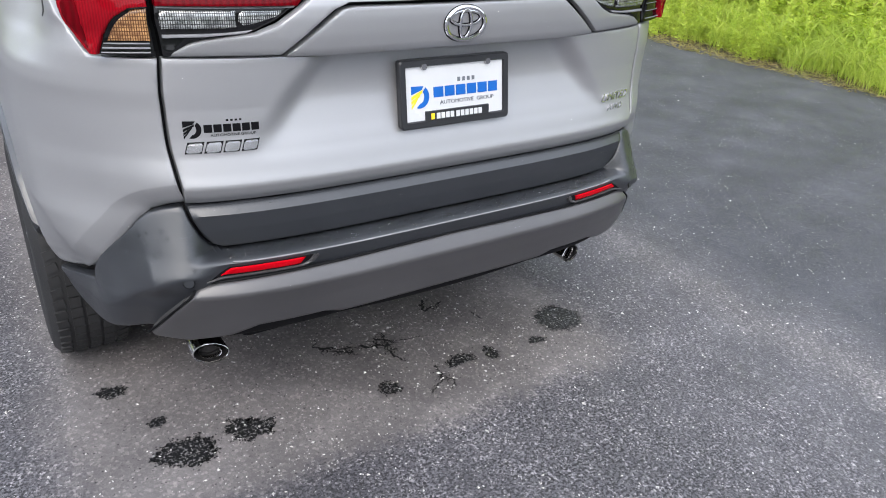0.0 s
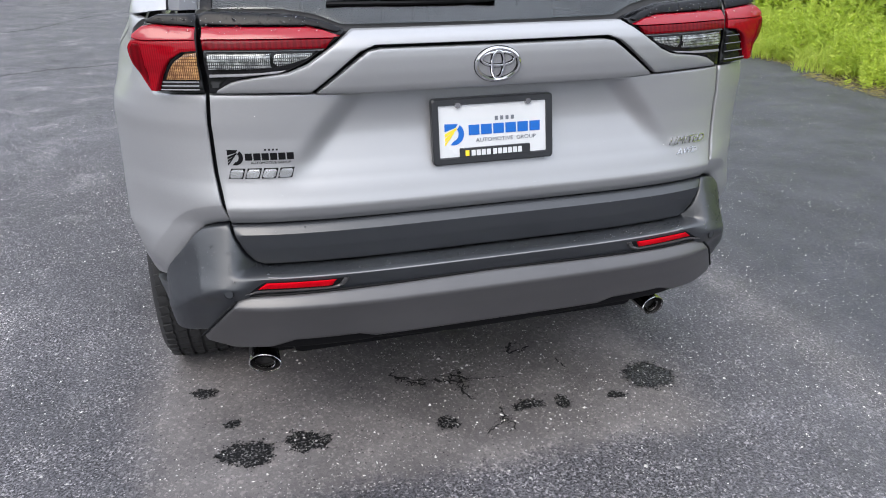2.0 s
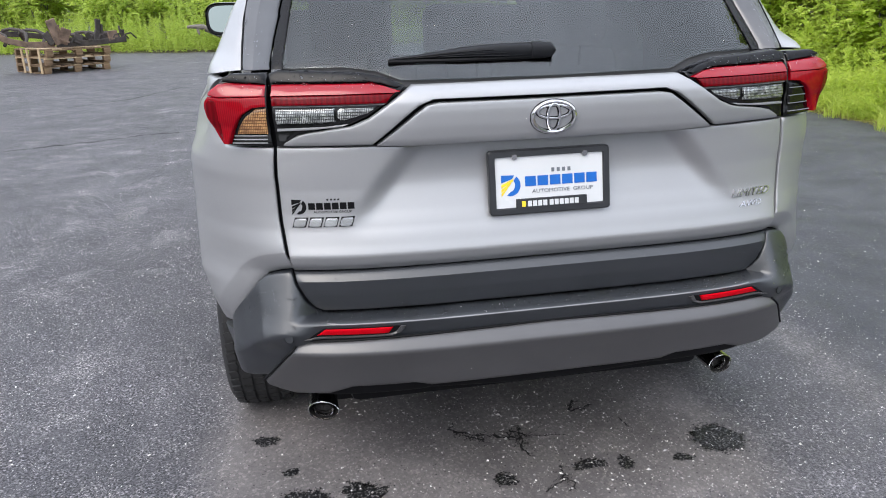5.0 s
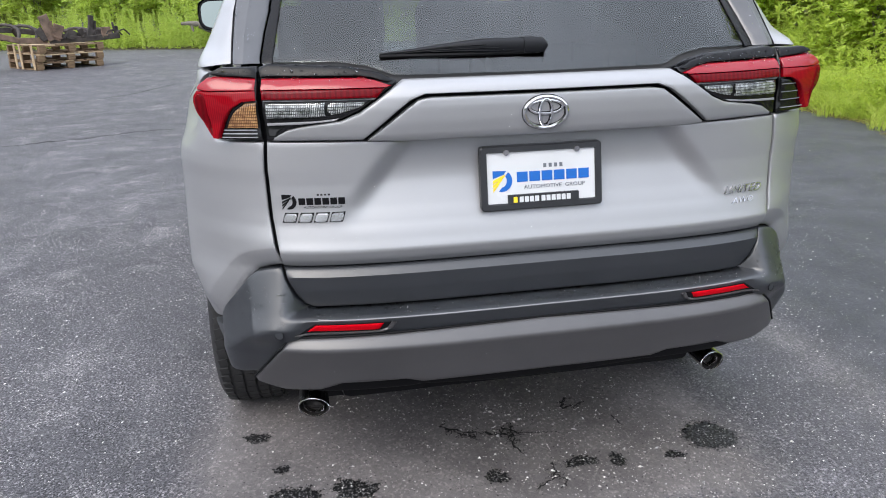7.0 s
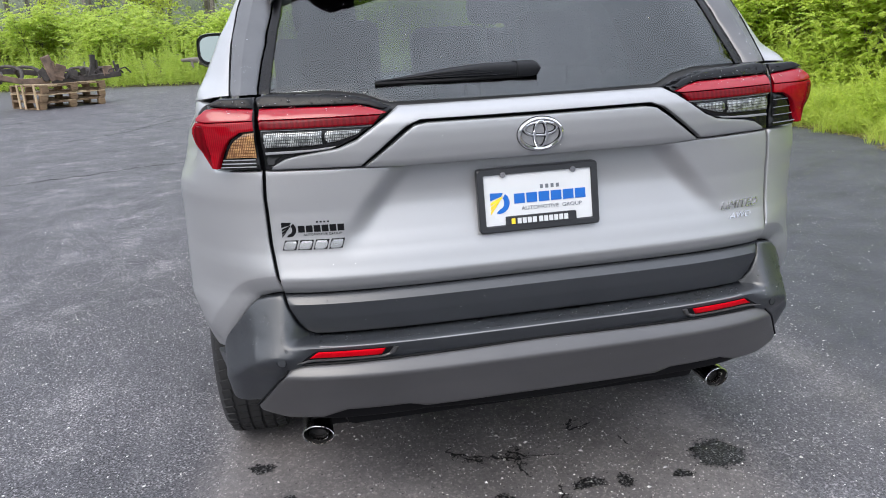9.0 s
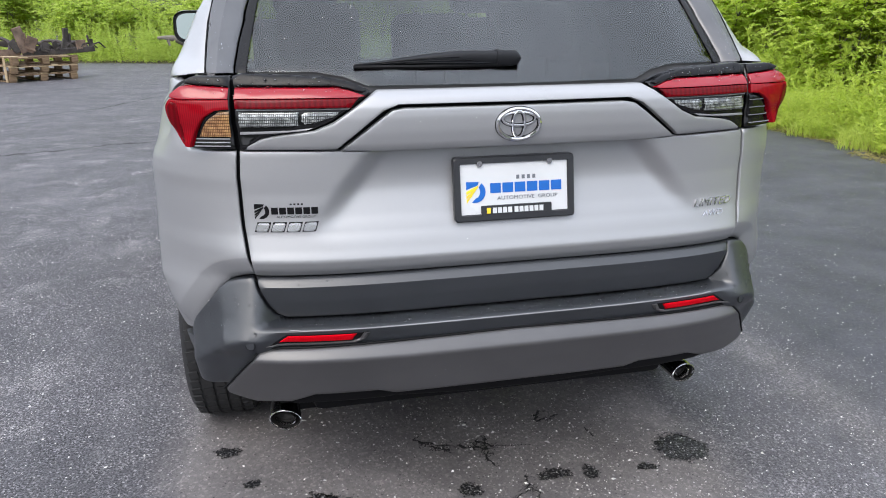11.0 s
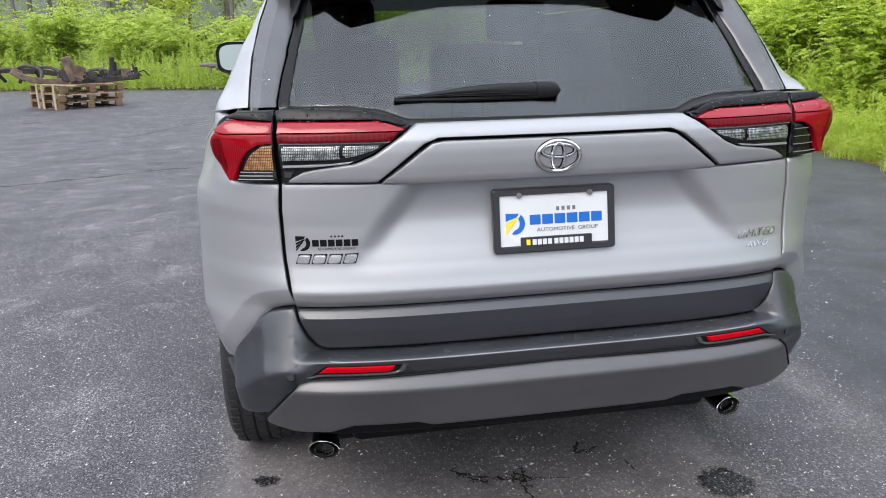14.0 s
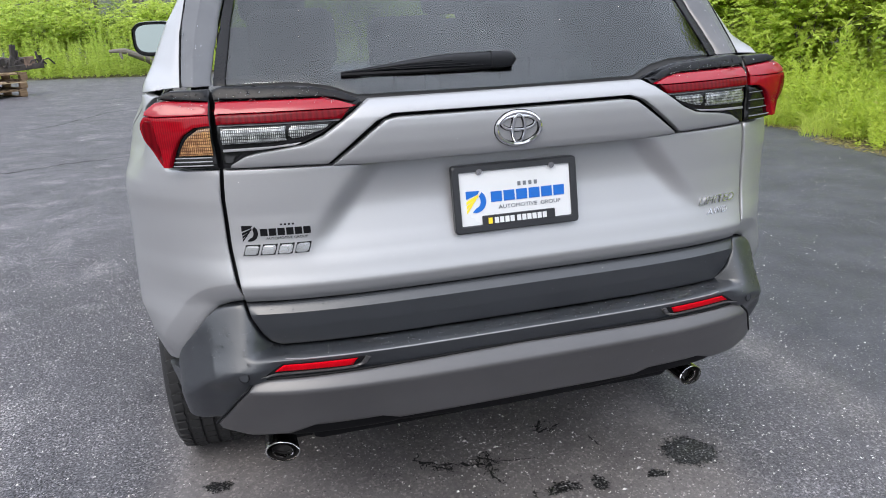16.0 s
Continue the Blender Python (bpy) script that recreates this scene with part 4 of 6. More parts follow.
# lamps: an outer piece on the body and an inner one on the tailgate
def lamp(side, outer):
    o = lambda pts: one(side, pts)
    if outer:
        body = panel("tail_lamp", o([(0.694, 1.134), (0.798, 1.137), (0.806, 1.141), (0.826, 1.178), (0.842, 1.212), (0.846, 1.236), (0.834, 1.266), (0.812, 1.286), (0.775, 1.304), (0.694, 1.303)]), lamp_y, SMOKE, car, "outer tail lamp, smoked housing", thick=0.05, step=0.012, out=-0.006)
        panel("red_bevel", o([(0.695, 1.254), (0.695, 1.279), (0.786, 1.287), (0.810, 1.284), (0.830, 1.266), (0.828, 1.258), (0.806, 1.254)]), lamp_y, RED, body, "red upper bevel", out=lambda u, z: 0.011 - 0.012 * max(0.0, (z - 1.254) / 0.03), step=0.010, roll=0.003)
        panel("red_lens", o([(0.695, 1.230), (0.695, 1.2525), (0.806, 1.2525), (0.830, 1.256), (0.842, 1.236), (0.838, 1.212), (0.822, 1.178), (0.803, 1.141), (0.793, 1.140), (0.778, 1.176), (0.754, 1.211), (0.728, 1.227)]), lamp_y, RED_SIDE, body, "deep red lens", out=0.009, step=0.010, roll=0.003)
        panel("red_fold", o([(0.812, 1.247), (0.826, 1.248), (0.836, 1.234), (0.833, 1.212), (0.818, 1.182), (0.801, 1.147), (0.803, 1.18), (0.808, 1.21)]), lamp_y, RED_DEEP, body, "red side facet", out=0.0115, step=0.010, roll=0.003)
        panel("indicator_lens", o([(0.699, 1.164), (0.699, 1.226), (0.724, 1.224), (0.748, 1.208), (0.766, 1.184), (0.775, 1.164)]), lamp_y, AMBER if side < 0 else SMOKE, body, "ribbed indicator lens", out=0.0, step=0.010)
        for k in range(3 if side < 0 else 4):
            z = 1.142 + 0.0085 * k if side < 0 else 1.146 + 0.021 * k
            panel("rib", o([(0.700, z), (0.700, z + 0.0022), (0.786 - (0.003 if side < 0 else 0.012) * k, z + 0.0022), (0.786 - (0.003 if side < 0 else 0.012) * k, z)]), lamp_y, PALE, body, "thin grey rib", out=0.001, thick=0.003, roll=0.0005, step=0.02)
        panel("black_cap", o([(0.694, 1.282), (0.694, 1.305), (0.772, 1.307), (0.802, 1.295), (0.786, 1.290)]), lamp_y, BLACK, body, "black gloss cap", out=0.004, step=0.012)
    else:
        body = panel("tail_lamp", o([(0.682, 1.134), (0.668, 1.134), (0.63, 1.160), (0.60, 1.168), (0.50, 1.182), (0.458, 1.200), (0.374, 1.256), (0.364, 1.268), (0.40, 1.284), (0.47, 1.300), (0.66, 1.310), (0.684, 1.304)]), lamp_y, SMOKE, car, "inner tail lamp on the tailgate, smoked housing", thick=0.03, step=0.012, out=-0.006)
        panel("red_bevel", o([(0.681, 1.254), (0.681, 1.279), (0.450, 1.277), (0.415, 1.271), (0.376, 1.257), (0.392, 1.254)]), lamp_y, RED, body, "red upper bevel", out=lambda u, z: 0.011 - 0.012 * max(0.0, (z - 1.254) / 0.025), step=0.010, roll=0.003)
        panel("red_band", o([(0.681, 1.231), (0.681, 1.2525), (0.392, 1.2525), (0.412, 1.231)]), lamp_y, RED_DEEP, body, "deep red ribbed lens", out=0.009, step=0.010, roll=0.003)
        panel("light_strip", o([(0.680, 1.2265), (0.680, 1.2298), (0.414, 1.2295), (0.418, 1.2265)]), lamp_y, PALE, body, "thin pale strip", out=0.002, thick=0.006, roll=0.0008, step=0.02)
        panel("bulb_bowl", o([(0.532, 1.190), (0.532, 1.2225), (0.430, 1.222), (0.455, 1.207), (0.50, 1.194)]), lamp_y, CLEAR, body, "clear bulb bowl", out=-0.004, step=0.012, roll=0.006)
        panel("lower_strip", o([(0.676, 1.170), (0.676, 1.176), (0.56, 1.179), (0.505, 1.184), (0.52, 1.178), (0.60, 1.172)]), lamp_y, PALE, body, "thin grey strip", out=0.0, thick=0.006, roll=0.0015, step=0.02)
        panel("clear_lens", o([(0.677, 1.187), (0.677, 1.2225), (0.536, 1.222), (0.536, 1.1895), (0.56, 1.188)]), lamp_y, CLEAR, body, "clear ribbed reversing lens", out=0.0, step=0.012, roll=0.003)
        panel("black_cap", o([(0.682, 1.284), (0.684, 1.304), (0.66, 1.311), (0.47, 1.301), (0.40, 1.286), (0.372, 1.270), (0.384, 1.264), (0.42, 1.276), (0.450, 1.281)]), lamp_y, BLACK, body, "black gloss cap", out=0.004, step=0.012)


for s in (-1, 1):
    lamp(s, True)
    lamp(s, False)

# rear window, roof and inside
panel("rear_window", both([(0.0, 1.272), (0.36, 1.274), (0.42, 1.296), (0.50, 1.308), (0.664, 1.308), (0.636, 1.44), (0.610, 1.53), (0.580, 1.64), (0.0, 1.66)]), glass_y, GLASS, car, "dark tinted rear window beaded with rain", thick=0.004, step=0.03, roll=0.001, closed=True).visible_shadow = False
panel("window_sill", both([(0.0, 1.270), (0.36, 1.272), (0.42, 1.296), (0.50, 1.309), (0.66, 1.318), (0.66, 1.290), (0.42, 1.264), (0.36, 1.25), (0.0, 1.25)]), lambda x, z: glass_y(x, z) + 0.012, SEAT, car, "black strip below the window", thick=0.02, step=0.02)


def roof():
    vs, fs = [], []
    nx, ny = 20, 24
    for j in range(ny + 1):
        y = 0.36 + (2.5 - 0.36) * j / ny
        for i in range(nx + 1):
            x = -0.70 + 1.40 * i / nx
            vs.append((x, y, 1.675 + 0.05 * math.sin(math.pi * min(1.0, 0.15 + j / ny)) - 0.035 * (x / 0.7) ** 4))
    for j in range(ny):
        for i in range(nx):
            a = j * (nx + 1) + i
            fs.append((a, a + 1, a + nx + 2, a + nx + 1))
    k = len(vs)
    vs += [(x, y, z - 0.03) for x, y, z in vs]
    fs += [tuple(v + k for v in f[::-1]) for f in fs]
    ob = mesh_object("roof", vs, fs, PAINT, car, "silver painted roof")


roof()


def spoiler():
    bm = bmesh.new()
    rows = []
    for i in range(33):
        x = -0.62 + 1.24 * i / 32
        a = abs(x)
        tip = 0.318 - 0.022 * smooth(0.2, 0.45, a) + 0.10 * smooth(0.51, 0.60, a)
        rows.append([bm.verts.new(p) for p in ((x, 0.50, 1.700), (x, tip + 0.02, 1.665), (x, tip, 1.655), (x, tip + 0.01, 1.645), (x, 0.37, 1.635), (x, 0.50, 1.66))])
    for a, b in zip(rows, rows[1:]):
        for k in range(6):
            bm.faces.new((a[k], a[(k + 1) % 6], b[(k + 1) % 6], b[k]))
    bm.faces.new(rows[0])
    bm.faces.new(rows[-1][::-1])
    bmesh.ops.recalc_face_normals(bm, faces=bm.faces)
    part("spoiler", bm, BLACK, car, "black roof spoiler above the rear window", sharp=50)


spoiler()


def seat(x, y, w, h):
    bm = bmesh.new()
    block(bm, (w, 0.14, h), pose(x, y, 0.95 + h / 2 - 0.3, -12), 0.05, 3)
    block(bm, (w, 0.5, 0.16), pose(x, y + 0.3, 0.62, 4), 0.05, 3)
    s = part("seat", bm, SEAT, car, "dark cloth seat")
    bm = bmesh.new()
    block(bm, (0.30, 0.11, 0.21), pose(x, y - 0.1, 0.95 + h - 0.18, -10), 0.045, 3)
    tube(bm, [(x - 0.06, y - 0.09, 0.95 + h - 0.36), (x - 0.06, y - 0.1, 0.95 + h - 0.2)], 0.007)
    tube(bm, [(x + 0.06, y - 0.09, 0.95 + h - 0.36), (x + 0.06, y - 0.1, 0.95 + h - 0.2)], 0.007)
    part("headrest", bm, SEAT, s)


for x, y in ((-0.42, 1.15), (0.42, 1.15)):
    seat(x, y, 0.52, 0.62)
seat(0.0, 1.15, 0.30, 0.58)
for x in (-0.43, 0.43):
    seat(x, 2.05, 0.53, 0.80)
bm = bmesh.new()
block(bm, (1.55, 3.2, 0.06), pose(0, 1.9, 0.42), 0.02)
block(bm, (1.5, 0.9, 0.05), pose(0, 0.62, 0.80), 0.02)
block(bm, (1.45, 0.5, 0.25), pose(0, 3.05, 0.98), 0.05)
part("cabin_floor", bm, DARK, car, "dark cabin floor and dashboard")
# dark sheet added to keep bright inner surfaces from showing through the glass
bm = bmesh.new()
block(bm, (1.46, 0.86, 0.02), pose(0, 0.66, 1.14), 0.006, 1)
part("cargo_mask", bm, SEAT, car, "dark sheet added behind the rear seats to mask bright inner walls")
bm = bmesh.new()
block(bm, (1.20, 0.02, 0.46), pose(0, 0.17, 1.03), 0.006, 1)
part("tailgate_lining", bm, DARK, car, "dark inner lining of the tailgate")
bm = bmesh.new()
# underbody, set low and filled out of view to deepen the ground's shade
block(bm, (1.36, 3.85, 0.22), pose(0, 2.42, 0.30), 0.04)
block(bm, (1.28, 0.40, 0.16), pose(0, 0.50, 0.33), 0.03)
block(bm, (1.70, 2.0, 0.12), pose(0, 2.26, 0.30), 0.04)
block(bm, (1.10, 0.50, 0.12), pose(0, 0.36, 0.41), 0.03)
tube(bm, [(-0.45, 0.46, 0.34), (0.45, 0.46, 0.34)], 0.085, 16)
part("underbody", bm, DARK, car, "black underbody with unseen low blocks added to shade the ground")
bm = bmesh.new()
pane = [(-0.74, 3.5, 1.14), (0.74, 3.5, 1.14), (0.64, 2.48, 1.69), (-0.64, 2.48, 1.69)]
outer = [bm.verts.new(p) for p in pane]
inner = [bm.verts.new((x, y - 0.002, z - 0.0045)) for x, y, z in pane]
bm.faces.new(outer)
bm.faces.new(inner[::-1])
for i in range(4):
    bm.faces.new((outer[i], inner[i], inner[(i + 1) % 4], outer[(i + 1) % 4]))
bmesh.ops.recalc_face_normals(bm, faces=bm.faces)
part("windscreen", bm, SCREEN, car, "clear windscreen").visible_shadow = False
bm = bmesh.new()
rows = []
for y, w, top in ((3.30, 0.90, 1.13), (3.60, 0.90, 1.11), (3.95, 0.895, 1.06), (4.25, 0.87, 1.0), (4.40, 0.82, 0.93), (4.47, 0.74, 0.80)):
    rows.append([bm.verts.new((w * math.copysign(abs(math.cos(a)) ** 0.45, math.cos(a)), y, 0.70 + (top - 0.70) * abs(math.sin(a)) ** 0.6 if math.sin(a) >= 0 else 0.70 - 0.30 * abs(math.sin(a)) ** 0.4)) for a in np.linspace(0, 2 * math.pi, 41)[:-1]])
for a, b in zip(rows, rows[1:]):
    for k in range(40):
        bm.faces.new((a[k], a[(k + 1) % 40], b[(k + 1) % 40], b[k]))
bm.faces.new(rows[0])
bm.faces.new(rows[-1][::-1])
bmesh.ops.recalc_face_normals(bm, faces=bm.faces)
part("bonnet", bm, PAINT, car, "silver painted bonnet and wings")
bm = bmesh.new()
block(bm, (1.62, 0.16, 0.34), pose(0, 4.46, 0.56), 0.06, 3)
part("front_bumper", bm, CLAD, car, "dark front bumper")


# lining behind the rear pillars
for s in (-1, 1):
    bm = bmesh.new()
    rows = [[bm.verts.new((s * (x - d), y, z)) for d in (0.0, 0.02)] for x, z, ya, yb in ((0.80, 0.80, 0.10, 1.05), (0.735, 1.30, 0.20, 1.0), (0.67, 1.48, 0.36, 1.06), (0.605, 1.64, 0.50, 1.20)) for y in (ya, yb)]
    for j in range(3):
        a, b, c, d = rows[2 * j], rows[2 * j + 1], rows[2 * j + 3], rows[2 * j + 2]
        for k in (0, 1):
            bm.faces.new((a[k], b[k], c[k], d[k]))
        bm.faces.new((a[0], d[0], d[1], a[1]))
        bm.faces.new((b[0], b[1], c[1], c[0]))
    bmesh.ops.recalc_face_normals(bm, faces=bm.faces)
    part("pillar_lining", bm, DARK, car, "dark inner lining of the pillar")


# wiper
def wiper():
    def spine(t):
        return -0.388 + 0.430 * t, 1.321 + 0.012 * t + 0.008 * math.sin(math.pi * t), 0.004 + 0.0135 * smooth(0.0, 0.75, t), 0.006 + 0.018 * smooth(0.0, 0.6, t)

    def hull(t0, t1, n, grow, mat, name, parent, label, round_end):
        """A stretch of the arm: flat underside, steep face, rounded top that catches the sky."""
        bm = bmesh.new()
        rows = []
        for i in range(n + 1):
            t = t0 + (t1 - t0) * (1 - (1 - i / n) ** 1.7)
            x, mid, half, lift = spine(t)
            d = (t1 - t) / (t1 - t0)
            half *= (math.sqrt(max(0.05, 1 - (1 - d / 0.35) ** 2)) if round_end and d < 0.35 else 1.0) * (1 + grow * 60)
            lo, hi = mid - half, mid + half
            y0 = pane_y(x, mid) - 0.005
            y1 = y0 - lift - grow
            rows.append([bm.verts.new(p) for p in ((x, pane_y(x, lo) - 0.003, lo), (x, y1 + 0.003, lo + 0.001), (x, y1, lo + half * 0.35), (x, y1 - 0.001, mid + half * 0.35), (x, y1 + 0.003, mid + half * 0.78), (x, y1 + 0.009, hi), (x, pane_y(x, hi) - 0.003, hi - 0.001))])
        for p, q in zip(rows, rows[1:]):
            for k in range(7):
                bm.faces.new((p[k], q[k], q[(k + 1) % 7], p[(k + 1) % 7]))
        bm.faces.new(rows[0][::-1])
        bm.faces.new(rows[-1])
        bmesh.ops.recalc_face_normals(bm, faces=bm.faces)
        return part(name, bm, mat, parent, label, 40)

    w = hull(0.0, 0.86, 26, 0.0, WIPER, "rear_wiper", car, "black rear wiper lying across the window foot", False)
    hull(0.855, 1.0, 14, 0.0022, WIPER, "pivot_cap", w, "rounded cap over the wiper's pivot", True)
    bm = bmesh.new()
    tube(bm, [(-0.390, pane_y(-0.390, 1.317) - 0.005, 1.317), (-0.2, pane_y(-0.2, 1.316) - 0.005, 1.316), (0.012, pane_y(0.012, 1.317) - 0.005, 1.317)], 0.0055, 6)
    part("blade", bm, DARK, w, "black rubber blade")
    # slits along the arm
    for k, (t0, t1, v) in enumerate(((0.10, 0.62, 0.15), (0.16, 0.70, -0.35), (0.30, 0.80, -0.72))):
        bm = bmesh.new()
        pts = []
        for i in range(9):
            x, mid, half, lift = spine(t0 + (t1 - t0) * i / 8)
            pts.append((x, pane_y(x, mid) - 0.0053 - lift, mid + half * v))
        tube(bm, pts, 0.0013, 6)
        part("arm_rib", bm, BLACK, w, "thin gloss rib")


wiper()


# emblem, badges and plate
def ring(bm, c, rx, rz, r, yoff, n=48, flat=0.6):
    vs = []
    for k in range(n):
        a = 2 * math.pi * k / n
        row = []
        for j in range(8):
            b = 2 * math.pi * j / 8
            q = r * math.cos(b)
            x, z = c[0] + (rx + q) * math.cos(a), c[1] + (rz + q) * math.sin(a)
            row.append(bm.verts.new((x, garnish_y(x, z) + yoff - r * flat * math.sin(b), z)))
        vs.append(row)
    for k in range(n):
        for j in range(8):
            bm.faces.new((vs[k][j], vs[(k + 1) % n][j], vs[(k + 1) % n][(j + 1) % 8], vs[k][(j + 1) % 8]))
    bmesh.ops.recalc_face_normals(bm, faces=bm.faces)


bm = bmesh.new()
ring(bm, (0.0, 1.180), 0.055, 0.038, 0.0052, -0.004, flat=0.8)
emblem = part("emblem", bm, CHROME, car, "oval chrome emblem")
# flat black rings paint the shade that outlines the raised chrome
for rx, rz, cz in ((0.055, 0.038, 1.180), (0.042, 0.0165, 1.193), (0.0155, 0.033, 1.180)):
    bm = bmesh.new()
    ring(bm, (0.0, cz), rx, rz, 0.0050 if rx < 0.05 else 0.0064, -0.001, flat=0.15)
    part("shade_ring", bm, INK, emblem, "dark ring painting the shade round the chrome")
bm = bmesh.new()
ring(bm, (0.0, 1.193), 0.042, 0.0165, 0.0035, -0.004)
part("oval", bm, CHROME, emblem)
bm = bmesh.new()
ring(bm, (0.0, 1.180), 0.0155, 0.033, 0.0035, -0.005)
part("oval", bm, CHROME, emblem)


def letters(name, body, x, z, size, y_of, mat, parent, label, depth=0.0015, shear=0.0, wide=1.0, align="LEFT", off=0.0):
    cu = bpy.data.curves.new(name, "FONT")
    cu.body, cu.size, cu.extrude, cu.shear, cu.align_x = body, size, depth, shear, align
    cu.resolution_u = 3
    tmp = bpy.data.objects.new(name, cu)
    me = bpy.data.meshes.new_from_object(tmp)
    bpy.data.objects.remove(tmp)
    for v in me.vertices:
        px, pz = x + v.co.x * wide, z + v.co.y
        v.co = (px, y_of(px, pz) - off - v.co.z, pz)
    me.name = name
    me.materials.append(mat)
    ob = new(name, me)
    ob.parent = parent
    return tagged(ob, label)


def slab(name, boxes, y_of, mat, parent, label, depth=0.002, slant=0.0, bevel=0.0):
    """Flat raised shapes (x0, z0, x1, z1) on a surface, each leaning by slant."""
    bm = bmesh.new()
    for x0, z0, x1, z1 in boxes:
        k = slant * (z1 - z0)
        c = [(x0, z0), (x1, z0), (x1 + k, z1), (x0 + k, z1)]
        f = [bm.verts.new((x, y_of(x, z) - depth, z)) for x, z in c]
        b = [bm.verts.new((x, y_of(x, z) + 0.001, z)) for x, z in c]
        bm.faces.new(f)
        for i in range(4):
            bm.faces.new((f[i], f[(i + 1) % 4], b[(i + 1) % 4], b[i]))
    bmesh.ops.recalc_face_normals(bm, faces=bm.faces)
    if bevel:
        bmesh.ops.bevel(bm, geom=list(bm.edges), offset=bevel, segments=2, affect="EDGES")
    return part(name, bm, mat, parent, label)


car_y = lambda x, z: on_car(ux(x, z), z, body_y).y
plate_y = lambda x, z: -0.009 - 0.160 * (1.094 - z)


def plate():
    bm = bmesh.new()

    def rounded(w, h, r, cx=0.0, cz=1.0145, n=6):
        return [(cx + sx * (w / 2 - r) + r * math.cos(a), cz + sz * (h / 2 - r) + r * math.sin(a)) for sx, sz, a0 in ((1, 1, 0), (-1, 1, 1.5708), (-1, -1, 3.1416), (1, -1, 4.7124)) for a in [a0 + 1.5708 * k / n for k in range(n + 1)]]

    pl = rounded(0.308, 0.150, 0.01)
    f = [bm.verts.new((x, plate_y(x, z), z)) for x, z in pl]
    b = [bm.verts.new((x, plate_y(x, z) + 0.012, z)) for x, z in pl]
    bm.faces.new(f)
    bm.faces.new(b[::-1])
    for i in range(len(f)):
        j = (i + 1) % len(f)
        bm.faces.new((f[j], f[i], b[i], b[j]))
    bmesh.ops.recalc_face_normals(bm, faces=bm.faces)
    p = part("dealer_plate", bm, WHITE, car, "white dealer plate in a dark plastic frame")
    bm = bmesh.new()
    o, i_ = rounded(0.324, 0.162, 0.009), rounded(0.288, 0.128, 0.003)
    loops = [[bm.verts.new((x, plate_y(x, z) + d, z)) for x, z in L] for L, d in ((o, 0.012), (o, -0.003), (rounded(0.318, 0.156, 0.008), -0.006), (rounded(0.292, 0.132, 0.004), -0.006), (i_, -0.0015), (i_, 0.001))]
    for a, c in zip(loops, loops[1:]):
        for k in range(len(a)):
            j = (k + 1) % len(a)
            bm.faces.new((a[k], a[j], c[j], c[k]))
    bmesh.ops.recalc_face_normals(bm, faces=bm.faces)
    part("plate_frame", bm, FRAME, p, "dark plastic frame")
    slab("frame_tab", [(-0.092, 0.948, 0.098, 0.972)], plate_y, FRAME, p, "dark name tab of the frame", 0.006, bevel=0.001)
    for sx in (-0.094, 0.094):
        bm = bmesh.new()
        tube(bm, [(sx, plate_y(0, 1.078) - 0.001, 1.079), (sx, plate_y(0, 1.078) - 0.008, 1.079)], [0.0085, 0.0075], 16)
        part("screw", bm, STEEL, p, "steel screw")
    # print: the name is a row of plain blocks
    x, w = -0.066, 0.0285
    for k in range(6):
        slab("name_block", [(x + k * (w + 0.0045), 1.003, x + k * (w + 0.0045) + w, 1.028)], plate_y, BLUE, p, "blue printed block", 0.0012)
    slab("small_print", [(0.005 + k * 0.0145, 1.036, 0.013 + k * 0.0145, 1.046) for k in range(4)], plate_y, GREYINK, p, "row of small grey blocks", 0.001)
    letters("caption", "AUTOMOTIVE  GROUP", -0.048, 0.985, 0.0135, plate_y, GREYINK, p, "grey words", 0.0005, wide=1.18, off=0.0008)
    for x in [-0.062 + k * 0.0136 for k in range(4)] + [-0.004 + k * 0.0136 for k in range(6)]:
        slab("tab_block", [(x, 0.953, x + 0.0105, 0.967)], lambda x, z: plate_y(x, z) - 0.006, WHITE, p, "white printed block", 0.001)
    slab("tab_mark", [(-0.078, 0.953, -0.068, 0.967)], lambda x, z: plate_y(x, z) - 0.006, YELLOW, p, "yellow mark", 0.001)
    swoosh(p, -0.106, 1.008, 0.026, BLUE, YELLOW, plate_y)


